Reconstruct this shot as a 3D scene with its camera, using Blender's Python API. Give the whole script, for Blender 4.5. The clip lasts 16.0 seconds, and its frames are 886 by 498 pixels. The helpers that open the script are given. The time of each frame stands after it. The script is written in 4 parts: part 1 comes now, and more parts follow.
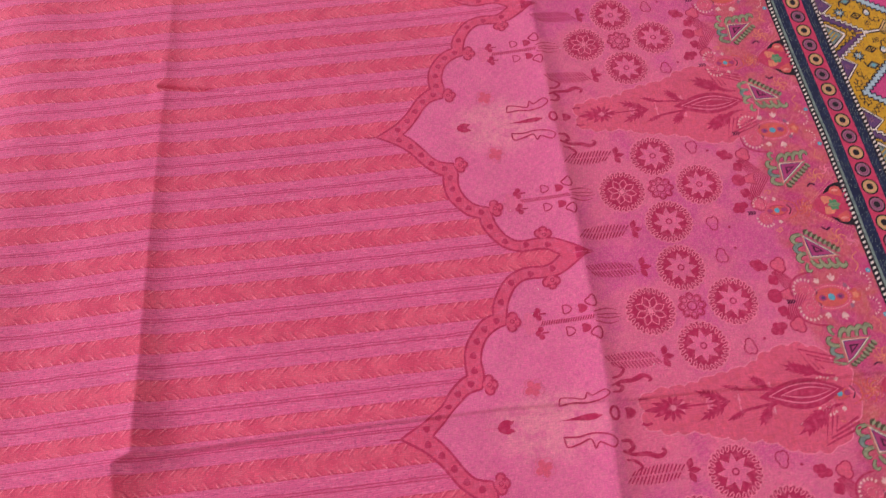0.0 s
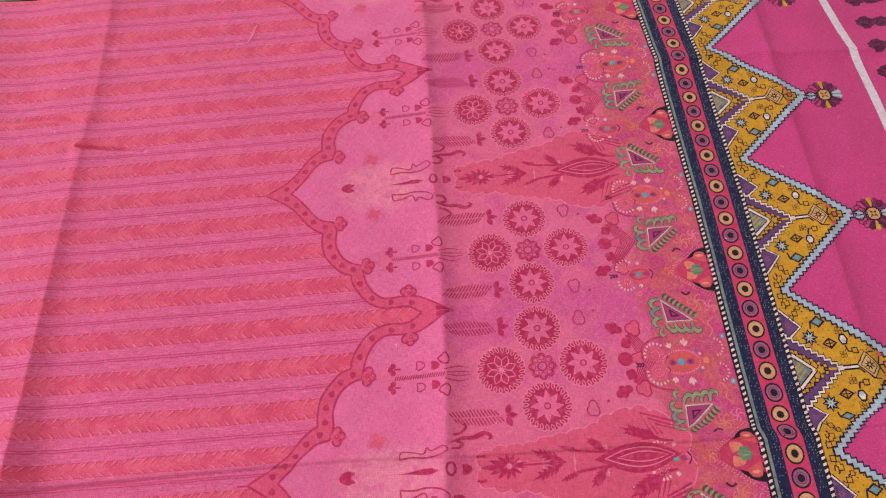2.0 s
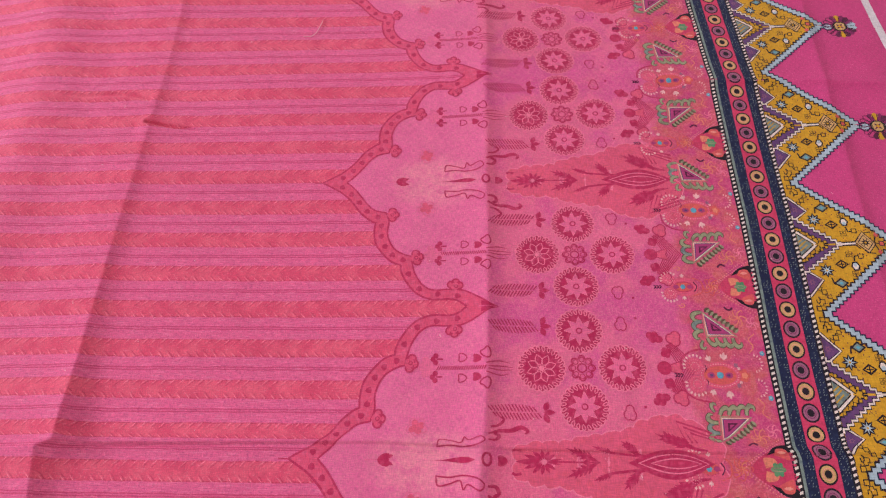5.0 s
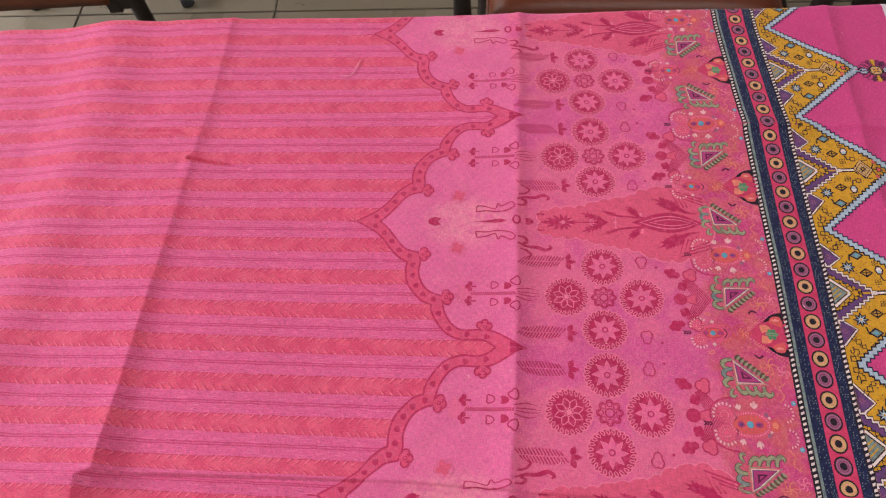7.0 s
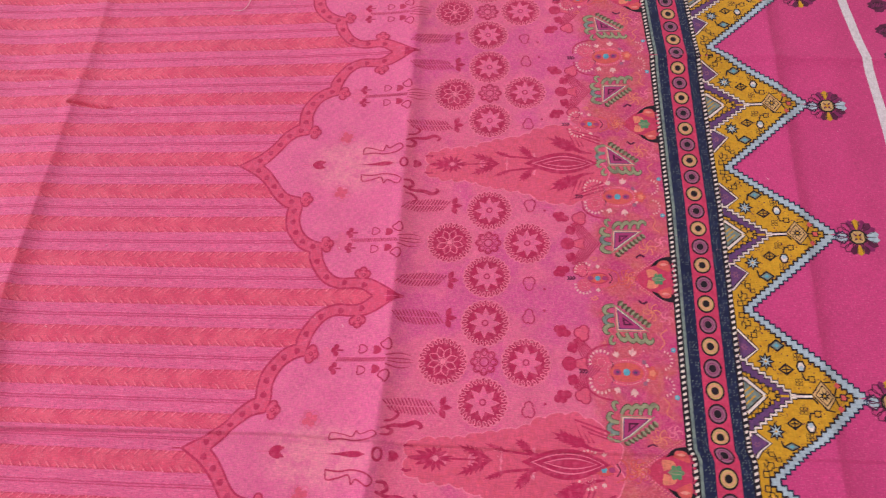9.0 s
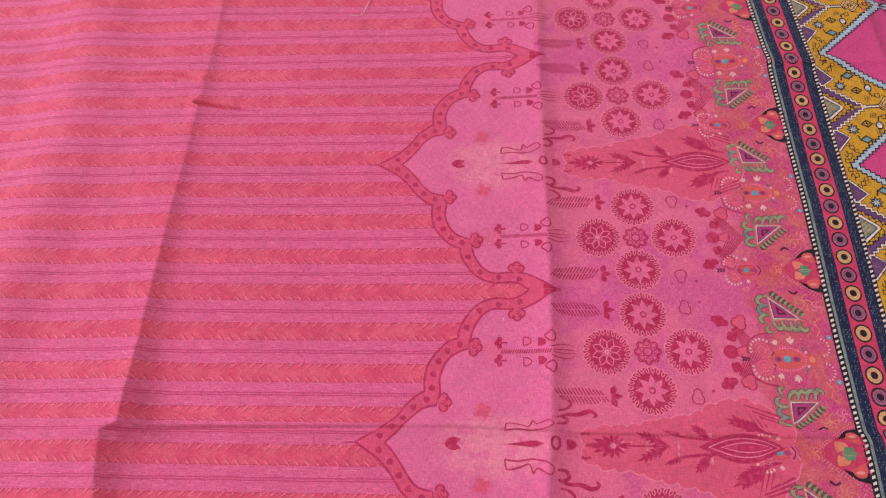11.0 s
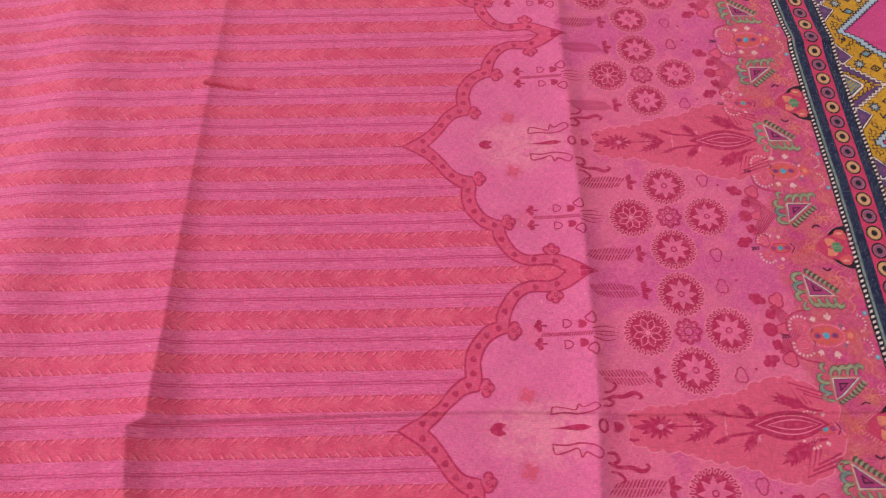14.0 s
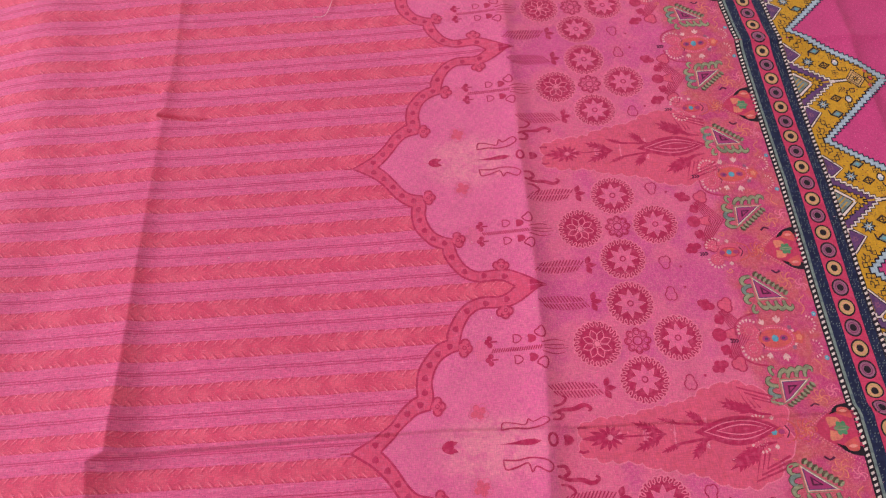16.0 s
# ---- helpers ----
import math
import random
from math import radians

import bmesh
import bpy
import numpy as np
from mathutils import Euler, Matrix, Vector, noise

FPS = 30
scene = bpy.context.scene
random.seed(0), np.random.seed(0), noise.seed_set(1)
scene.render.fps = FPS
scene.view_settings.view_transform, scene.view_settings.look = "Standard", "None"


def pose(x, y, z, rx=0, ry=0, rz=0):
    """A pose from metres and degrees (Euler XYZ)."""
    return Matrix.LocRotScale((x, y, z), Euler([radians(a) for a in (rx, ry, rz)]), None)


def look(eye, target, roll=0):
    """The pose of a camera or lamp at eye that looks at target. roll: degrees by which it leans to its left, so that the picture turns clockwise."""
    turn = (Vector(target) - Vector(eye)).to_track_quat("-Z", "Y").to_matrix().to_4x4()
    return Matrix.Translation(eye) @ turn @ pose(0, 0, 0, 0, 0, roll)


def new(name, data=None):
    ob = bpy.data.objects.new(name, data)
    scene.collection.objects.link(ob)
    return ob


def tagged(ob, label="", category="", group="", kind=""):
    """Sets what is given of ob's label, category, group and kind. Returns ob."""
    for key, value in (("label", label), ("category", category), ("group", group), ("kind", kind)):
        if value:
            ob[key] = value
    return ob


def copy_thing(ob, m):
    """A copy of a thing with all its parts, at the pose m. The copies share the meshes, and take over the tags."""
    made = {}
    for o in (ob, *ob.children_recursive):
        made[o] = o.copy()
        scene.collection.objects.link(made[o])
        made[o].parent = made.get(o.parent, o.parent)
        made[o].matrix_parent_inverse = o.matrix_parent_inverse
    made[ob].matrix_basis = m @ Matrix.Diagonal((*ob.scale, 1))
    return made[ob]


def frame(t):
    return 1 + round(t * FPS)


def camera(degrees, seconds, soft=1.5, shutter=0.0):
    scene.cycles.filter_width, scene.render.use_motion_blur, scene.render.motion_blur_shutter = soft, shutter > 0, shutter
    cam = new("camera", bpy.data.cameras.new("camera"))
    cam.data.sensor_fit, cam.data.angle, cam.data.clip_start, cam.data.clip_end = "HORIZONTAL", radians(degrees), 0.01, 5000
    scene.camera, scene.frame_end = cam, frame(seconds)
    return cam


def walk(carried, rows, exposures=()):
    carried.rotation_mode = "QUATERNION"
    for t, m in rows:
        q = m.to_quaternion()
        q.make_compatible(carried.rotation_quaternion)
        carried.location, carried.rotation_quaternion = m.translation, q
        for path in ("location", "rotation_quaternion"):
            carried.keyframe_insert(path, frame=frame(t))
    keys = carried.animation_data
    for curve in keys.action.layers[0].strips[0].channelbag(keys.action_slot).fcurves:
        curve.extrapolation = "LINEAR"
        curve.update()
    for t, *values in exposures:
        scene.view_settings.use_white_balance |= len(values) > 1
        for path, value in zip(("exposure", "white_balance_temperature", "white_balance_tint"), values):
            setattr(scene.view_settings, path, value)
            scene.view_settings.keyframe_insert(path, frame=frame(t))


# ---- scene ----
cam = camera(66.0, 16.0, 1.25, 0.2)
PATH = [
    (0, (-0.015, 0.205, 1.317), (0.113, 0.998, -0.514), 1.7),
    (0.5, (0.049, 0.213, 1.348), (0.144, 1.076, -0.454), 2.6),
    (1, (0.121, 0.207, 1.356), (0.166, 1.115, -0.425), -2.6),
    (1.5, (0.14, 0.209, 1.357), (0.164, 1.088, -0.44), -3.3),
    (2, (0.152, 0.198, 1.359), (0.159, 1.078, -0.436), -4.9),
    (2.5, (0.133, 0.176, 1.362), (0.123, 1.104, -0.409), -2.7),
    (3, (0.121, 0.162, 1.363), (0.077, 1.055, -0.426), -2.6),
    (3.5, (0.112, 0.177, 1.366), (0.046, 1.067, -0.424), -3.8),
    (4, (0.127, 0.182, 1.367), (0.079, 1.081, -0.42), -4.2),
    (4.2, (0.118, 0.176, 1.361), (0.089, 1.065, -0.43), -2.5),
    (6.3, (0.131, 0.185, 1.382), (0.044, 1.156, -0.364), -5.4),
    (6.5, (0.131, 0.19, 1.382), (0.068, 1.149, -0.371), -4.5),
    (7, (0.122, 0.19, 1.387), (-0.014, 1.155, -0.359), -6.7),
    (7.5, (0.169, 0.201, 1.395), (0.0, 1.185, -0.338), -9.2),
    (8, (0.27, 0.205, 1.382), (0.099, 1.168, -0.363), -9.0),
    (8.5, (0.3, 0.197, 1.366), (0.107, 1.079, -0.418), -10.8),
    (9, (0.245, 0.211, 1.355), (0.091, 1.022, -0.467), -9.9),
    (9.5, (0.08, 0.202, 1.354), (0.072, 1.07, -0.448), -2.6),
    (9.7, (0.037, 0.208, 1.357), (0.054, 1.083, -0.441), -2.5),
    (11.8, (0.074, 0.163, 1.362), (-0.009, 1.04, -0.433), -3.6),
    (12, (0.07, 0.163, 1.362), (-0.009, 1.047, -0.43), -3.2),
    (12.5, (0.071, 0.159, 1.361), (-0.009, 1.037, -0.434), -3.9),
    (13, (0.05, 0.16, 1.352), (-0.018, 1.01, -0.457), -1.8),
    (13.5, (0.047, 0.17, 1.354), (0.02, 1.024, -0.455), -0.4),
    (14, (-0.005, 0.179, 1.342), (0.052, 1.033, -0.466), 1.9),
    (14.5, (-0.07, 0.177, 1.335), (0.009, 1.057, -0.46), -2.3),
    (15, (-0.065, 0.188, 1.336), (0.02, 1.011, -0.484), -0.5),
    (15.5, (0.007, 0.184, 1.361), (0.098, 1.065, -0.433), 2.2),
    (16, (0.053, 0.192, 1.359), (0.082, 1.039, -0.452), -2.6),
]
walk(cam, [(t, look(eye, target, roll)) for t, eye, target, roll in PATH],
     [(0, -0.17), (0.5, -0.11), (1, -0.03), (1.5, -0.03), (4, -0.08), (6.5, -0.04), (8, -0.03), (9, 0.0), (9.5, -0.05), (12.5, -0.04), (13.5, -0.08), (14.5, -0.14), (15.5, -0.12), (16, -0.10)])

from mathutils.geometry import tessellate_polygon

# ---- light ----
world = bpy.data.worlds.new("world")
scene.world = world
world.use_nodes = True
sky = world.node_tree.nodes.new("ShaderNodeTexSky")
sky.sky_type, sky.sun_disc = "NISHITA", False
sky.sun_elevation, sky.sun_rotation = radians(40), radians(250)
world.node_tree.links.new(sky.outputs["Color"], world.node_tree.nodes["Background"].inputs["Color"])
world.node_tree.nodes["Background"].inputs["Strength"].default_value = 0.1


def area_lamp(name, m, sx, sy, watts, colour):
    data = bpy.data.lights.new(name, "AREA")
    data.shape, data.size, data.size_y, data.energy, data.color = "RECTANGLE", sx, sy, watts, colour
    ob = new(name, data)
    ob.matrix_world = m
    return ob


# side light from beyond the striped end of the cloth, as the creases' shading suggests; the window in that wall and the
# ceiling panel are unseen and added
area_lamp("added_window_light", look((-4.45, 2.1, 2.35), (0, 0.6, 0.75)), 1.5, 1.3, 196, (0.95, 0.95, 1.0))
# overhead fill, placed to even out the brightness over the cloth
area_lamp("added_ceiling_fill", look((0.9, 0.2, 3.02), (0.9, 0.2, 0)), 1.1, 1.1, 18, (1.0, 0.97, 0.96))


# ---- materials ----
def lin(r, g, b):
    return tuple(((c / 255 + 0.055) / 1.055) ** 2.4 if c > 10 else c / 255 / 12.92 for c in (r, g, b))


class Nodes:
    """Short forms for building a node tree."""

    def __init__(self, name):
        self.mat = bpy.data.materials.new(name)
        self.mat.use_nodes = True
        self.tree = self.mat.node_tree
        self.bsdf = self.tree.nodes["Principled BSDF"]
        self.coord = self.tree.nodes.new("ShaderNodeTexCoord").outputs["Object"]

    def put(self, socket, value):
        if isinstance(value, bpy.types.NodeSocket):
            self.tree.links.new(value, socket)
        elif isinstance(value, (tuple, list)) and len(value) == 3 and socket.type == "RGBA":
            socket.default_value = (*value, 1)
        else:
            socket.default_value = value

    def math(self, op, a, b=0.0, c=0.0):
        n = self.tree.nodes.new("ShaderNodeMath")
        n.operation = op
        for k, v in enumerate((a, b, c)):
            self.put(n.inputs[k], v)
        return n.outputs[0]

    def mix(self, f, a, b, blend="MIX"):
        n = self.tree.nodes.new("ShaderNodeMix")
        n.data_type, n.blend_type = "RGBA", blend
        self.put(n.inputs["Factor"], f)
        self.put(n.inputs["A"], a)
        self.put(n.inputs["B"], b)
        return n.outputs["Result"]

    def stretch(self, scale, coord=None):
        n = self.tree.nodes.new("ShaderNodeMapping")
        self.put(n.inputs["Vector"], coord or self.coord)
        n.inputs["Scale"].default_value = scale
        return n.outputs["Vector"]

    def noise(self, scale, detail=2.0, coord=None, rough=0.5):
        n = self.tree.nodes.new("ShaderNodeTexNoise")
        self.put(n.inputs["Vector"], coord or self.coord)
        n.inputs["Scale"].default_value, n.inputs["Detail"].default_value, n.inputs["Roughness"].default_value = scale, detail, rough
        return n.outputs["Fac"]

    def ramp(self, f, stops):
        n = self.tree.nodes.new("ShaderNodeValToRGB")
        self.put(n.inputs["Fac"], f)
        while len(n.color_ramp.elements) < len(stops):
            n.color_ramp.elements.new(0.5)
        for e, (p, v) in zip(n.color_ramp.elements, stops):
            e.position, e.color = p, (*v, 1) if isinstance(v, tuple) else (v, v, v, 1)
        return n.outputs["Color"]

    def step(self, v, lo, hi):
        n = self.tree.nodes.new("ShaderNodeMapRange")
        n.interpolation_type = "SMOOTHSTEP"
        self.put(n.inputs["Value"], v)
        n.inputs["From Min"].default_value, n.inputs["From Max"].default_value = lo, hi
        return n.outputs["Result"]

    def bump(self, height, strength, distance):
        n = self.tree.nodes.new("ShaderNodeBump")
        self.put(n.inputs["Height"], height)
        n.inputs["Strength"].default_value, n.inputs["Distance"].default_value = strength, distance
        self.put(self.bsdf.inputs["Normal"], n.outputs["Normal"])

    def finish(self, colour, rough=0.5, metal=0.0, **more):
        self.put(self.bsdf.inputs["Base Color"], colour)
        self.put(self.bsdf.inputs["Roughness"], rough)
        self.put(self.bsdf.inputs["Metallic"], metal)
        return self.mat


def woven(n, colour, glints=0.0):
    """Cotton: slubs along warp and weft over the dye, matt with a faint sheen."""
    weft = n.noise(1.0, 3, n.stretch((170, 1500, 1)), 0.65)
    warp = n.noise(1.0, 3, n.stretch((1400, 200, 1)), 0.65)
    thread = n.math("ADD", weft, warp)
    # pale specks: the weave's tiny highlights and slubs, put into the colour
    glint_speck = n.step(n.noise(1.0, 2, n.stretch((560, 1050, 1))), 0.59, 0.72)
    colour = n.mix(n.math("MULTIPLY", glint_speck, glints), colour, lin(244, 160, 190)) if glints else colour
    tone = n.math("MULTIPLY_ADD", thread, 0.80, 0.22)
    patch = n.math("MULTIPLY", n.math("MULTIPLY_ADD", n.noise(38, 3), 0.18, 0.91), n.math("MULTIPLY_ADD", n.noise(8, 3), 0.16, 0.92))
    n.put(n.bsdf.inputs["Sheen Weight"], 0.12)
    n.put(n.bsdf.inputs["Sheen Roughness"], 0.5)
    n.put(n.bsdf.inputs["Specular IOR Level"], 0.22)
    n.bump(n.math("MULTIPLY_ADD", n.noise(900, 1), 0.3, thread), 0.28, 0.0004)
    grey = n.math("MULTIPLY", tone, patch)
    both = n.tree.nodes.new("ShaderNodeCombineColor")
    for k in range(3):
        n.put(both.inputs[k], grey)
    return n.finish(n.mix(1.0, colour, both.outputs[0], "MULTIPLY"), 0.82)


def dye(name, rgb, other=None, amount=0.35, worn=0.0):
    """One colour of the print, uneven where the dye took less."""
    n = Nodes(name)
    base = lin(*rgb)
    spots = n.step(n.noise(210, 3), 0.42, 0.72)
    colour = n.mix(n.math("MULTIPLY", spots, amount), base, lin(*(other or (226, 98, 140))))
    if worn:
        colour = n.mix(n.math("MULTIPLY", n.step(n.noise(90, 2), 0.35, 0.65), worn), colour, lin(222, 92, 140))
    return woven(n, colour)


def plain(name, rgb, rough=0.5, grain=40.0, depth=0.2, bump=0.1, metal=0.0, stretch=(1, 1, 1)):
    n = Nodes(name)
    where = n.stretch(stretch)
    coarse, fine = n.noise(grain, 4, where), n.noise(grain * 9, 2, where)
    base = lin(*rgb)
    dark = tuple(c * (1 - depth) for c in base)
    light = tuple(min(1, c * (1 + depth)) for c in base)
    colour = n.mix(n.math("MULTIPLY_ADD", fine, 0.3, n.math("MULTIPLY", coarse, 0.7)), dark, light)
    n.bump(n.math("ADD", coarse, fine), bump, 0.002)
    return n.finish(colour, n.math("MULTIPLY_ADD", coarse, 0.2, rough - 0.1), metal)


# the print: axis of the tree motifs and repeats
AXIS, REPEAT = 0.5755, 0.2905
BORDER_AXIS, BORDER_REPEAT = 0.4520, 0.1705
TOOTH_AXIS, TOOTH_REPEAT = 0.4975, 0.1465
STRIPE_AXIS, STRIPE = 0.4486, 0.0388


def cloth_material():
    n = Nodes("printed_cotton")
    n.coord = n.tree.nodes.new("ShaderNodeUVMap").outputs["UV"]
    sep = n.tree.nodes.new("ShaderNodeSeparateXYZ")
    n.put(sep.inputs[0], n.coord)
    x, y = sep.outputs["X"], sep.outputs["Y"]
    wobble = n.math("ADD", n.math("MULTIPLY_ADD", n.noise(45, 3), 0.0022, -0.0011), n.math("MULTIPLY_ADD", n.noise(190, 3), 0.0014, -0.0007))
    # stripes
    s = n.math("FRACT", n.math("DIVIDE", n.math("ADD", n.math("SUBTRACT", y, STRIPE_AXIS), wobble), STRIPE))
    q = n.math("ABSOLUTE", n.math("SUBTRACT", s, 0.5))
    band = n.step(q, 0.235, 0.205)
    pink = n.mix(n.step(n.noise(1.0, 2, n.stretch((60, 900, 1))), 0.5, 0.72), lin(224, 94, 145), lin(233, 120, 164))
    dash = n.step(n.noise(1.0, 1, n.stretch((240, 900, 1))), 0.58, 0.66)
    pink = n.mix(n.math("MULTIPLY", dash, 0.55), pink, lin(188, 66, 126))
    red = n.mix(n.step(n.noise(55, 3), 0.35, 0.65), lin(219, 73, 112), lin(228, 92, 124))
    rim = n.math("MULTIPLY", n.step(q, 0.185, 0.205), n.step(q, 0.235, 0.215))
    red = n.mix(n.math("MULTIPLY", rim, n.step(n.noise(300, 2), 0.4, 0.6)), red, lin(196, 48, 88))
    slope = n.math("SUBTRACT", n.math("MULTIPLY_ADD", n.noise(120, 2), 0.0022, x), n.math("MULTIPLY", q, 0.040))
    c = n.math("FRACT", n.math("DIVIDE", slope, 0.0088))
    gate = n.step(n.noise(1.0, 1, n.stretch((130, 160, 1))), 0.30, 0.50)
    arms = n.math("MULTIPLY", n.step(q, 0.05, 0.10), n.step(q, 0.225, 0.205))
    light = n.math("MULTIPLY", n.math("MULTIPLY", n.step(c, 0.15, 0.07), n.math("MULTIPLY", arms, n.math("MULTIPLY_ADD", n.step(q, 0.10, 0.18), 0.75, 0.25))), gate)
    deep = n.math("MULTIPLY", n.math("MULTIPLY", n.step(c, 0.20, 0.27), n.step(c, 0.46, 0.32)), arms)
    red = n.mix(n.math("MULTIPLY", n.math("MULTIPLY", deep, n.step(n.noise(90, 2), 0.3, 0.6)), 0.75), red, lin(196, 50, 92))
    red = n.mix(n.math("MULTIPLY", light, 0.75), red, lin(244, 142, 166))
    stripe = n.mix(band, pink, red)
    slub = n.step(n.noise(1.0, 2, n.stretch((120, 1500, 1))), 0.60, 0.74)
    stripe = n.mix(n.math("MULTIPLY", slub, 0.35), stripe, lin(240, 150, 182))
    edge = n.math("SUBTRACT", 0.5, q)
    line = n.math("ADD", n.math("MULTIPLY", n.step(edge, 0.012, 0.022), n.step(edge, 0.05, 0.036)), n.math("MULTIPLY", n.step(edge, 0.012, 0.0), 0.3))
    stripe = n.mix(n.math("MULTIPLY", line, n.math("MULTIPLY_ADD", n.noise(120, 2), 0.6, 0.45)), stripe, lin(194, 44, 96))
    # the scalloped line where the stripes end
    v = n.math("SUBTRACT", y, AXIS)
    fold = n.math("PINGPONG", v, REPEAT / 2)
    arch = n.ramp(n.math("DIVIDE", fold, REPEAT / 2), [(p / 0.145, (b + 0.05) * 4) for p, b in (
        (0, -0.012), (0.014, 0.004), (0.030, 0.019), (0.044, 0.034), (0.056, 0.041), (0.072, 0.043), (0.086, 0.054), (0.096, 0.066), (0.114, 0.074), (0.127, 0.086), (0.133, 0.104), (0.139, 0.132), (0.145, 0.142))])
    bound = n.math("SUBTRACT", n.math("DIVIDE", arch, 4.0), 0.05)
    field = n.step(n.math("SUBTRACT", x, bound), -0.001, 0.001)
    cloud = n.noise(26, 3)
    tree = n.step(fold, 0.062, 0.012)
    mauve = n.mix(cloud, lin(222, 90, 150), lin(231, 110, 160))
    salmon = n.mix(cloud, lin(222, 91, 142), lin(232, 111, 152))
    magenta = lin(214, 80, 147)
    mott = n.step(n.math("ADD", cloud, n.math("MULTIPLY", n.step(fold, 0.09, 0.145), 0.22)), 0.46, 0.68)
    panel = n.mix(n.math("MULTIPLY", mott, 0.85), salmon, magenta)
    panel = n.mix(n.math("MULTIPLY", tree, 0.25), panel, lin(226, 88, 126))
    away = n.math("ADD", n.math("POWER", n.math("DIVIDE", n.math("SUBTRACT", x, 0.098), 0.052), 2.0), n.math("POWER", n.math("DIVIDE", fold, 0.034), 2.0))
    bloom = n.math("MULTIPLY", n.step(away, 1.3, 0.2), n.math("ADD", n.math("MULTIPLY", n.step(n.noise(75, 4, rough=0.7), 0.36, 0.56), 0.65), n.math("MULTIPLY", n.step(n.noise(260, 3), 0.5, 0.62), 0.4)))
    mauve = n.mix(n.math("MULTIPLY", bloom, 0.85), mauve, lin(238, 142, 166))
    ground = n.mix(n.step(x, 0.148, 0.156), mauve, panel)
    b = n.noise(48, 3)
    coral = n.mix(n.step(b, 0.38, 0.60), lin(200, 60, 122), lin(206, 84, 106))
    coral = n.mix(n.math("MULTIPLY", n.step(n.noise(70, 3), 0.55, 0.68), 0.3), coral, lin(206, 120, 88))
    ground = n.mix(n.step(n.math("MULTIPLY_ADD", b, 0.03, x), 0.345, 0.365), ground, coral)
    vein = n.step(n.math("ABSOLUTE", n.math("SUBTRACT", n.noise(170, 4, rough=0.65), 0.5)), 0.05, 0.0)
    ground = n.mix(n.math("MULTIPLY", vein, 0.30), ground, lin(238, 140, 160))
    colour = n.mix(field, stripe, ground)
    rose = n.mix(n.noise(14, 2), lin(198, 58, 122), lin(206, 68, 132))
    colour = n.mix(n.step(x, 0.4185, 0.4195), colour, rose)
    return woven(n, colour, 0.34)


M_CLOTH = cloth_material()
INK = dye("crimson_print", (186, 36, 88), amount=0.35)
BAND = dye("coral_band_print", (219, 78, 118), (224, 98, 142), 0.6)
LINE = dye("red_outline_print", (190, 44, 92), amount=0.30)
PALE = dye("pale_pink_print", (228, 104, 148), (222, 92, 148), 0.7)
CREAM = dye("cream_print", (232, 150, 140), (222, 104, 130), 0.7)
SALMON = dye("salmon_print", (222, 88, 126), (218, 84, 112), 0.7)
SALMONLINE = dye("light_salmon_line_print", (234, 122, 156), amount=0.4)
NAVY = dye("navy_print", (26, 30, 66), (42, 52, 92), 0.5)
BLACK = dye("black_print", (30, 20, 32), (60, 34, 60), 0.4)
WHITE = dye("white_print", (230, 212, 208), (206, 172, 186), 0.5)
SLATE = dye("slate_print", (128, 140, 138), (70, 84, 100), 0.6)
STRIPRED = dye("rose_red_print", (202, 56, 98), (212, 78, 118), 0.5)
GOLD = dye("golden_print", (206, 152, 40), (186, 122, 28), 0.5)
TAN = dye("straw_print", (202, 162, 110), (192, 128, 96), 0.4)
LILAC = dye("lilac_print", (158, 98, 128), (146, 76, 112), 0.5)
PURPLE = dye("purple_print", (98, 62, 114), (126, 70, 122), 0.6)
PLUM = dye("plum_print", (128, 32, 92), (150, 50, 110), 0.5)
SKY = dye("pale_blue_print", (172, 186, 202), (138, 154, 180), 0.45)
TEAL = dye("blue_print", (96, 164, 190), (70, 120, 170), 0.5)
GREEN = dye("sage_green_print", (156, 154, 126), (112, 108, 98), 0.7)
DARKGREEN = dye("olive_shadow_print", (88, 74, 62), (140, 100, 92), 0.6)
ORANGE = dye("orange_print", (217, 92, 92), (212, 76, 100), 0.7)
MAROON = dye("maroon_print", (84, 24, 60), (122, 44, 92), 0.5)
BUD = dye("orchid_print", (178, 60, 118), (160, 54, 116), 0.5)
PEACH = dye("peach_print", (228, 132, 112), (218, 96, 106), 0.6)
BLUSH = dye("blush_white_print", (234, 178, 184), (220, 140, 160), 0.5)
LEAFGREEN = dye("leaf_green_print", (84, 138, 104), (120, 150, 104), 0.6)
SELVAGE = dye("unprinted_white_cotton", (222, 208, 220), (206, 186, 206), 0.5)

# ---- the cloth's lie ----
TOP = 0.75
WAVES = [(random.uniform(0, 6.28), random.uniform(6, 30), random.uniform(0, 6.28)) for _ in range(14)]


def crest(d, left, right, rise, sharp=0.002):
    w = np.where(d < 0, left, right)
    return rise * np.exp(-(np.sqrt(d * d + sharp * sharp) - sharp) / w)


def smooth(v):
    v = np.clip(v, 0, 1)
    return v * v * (3 - 2 * v)


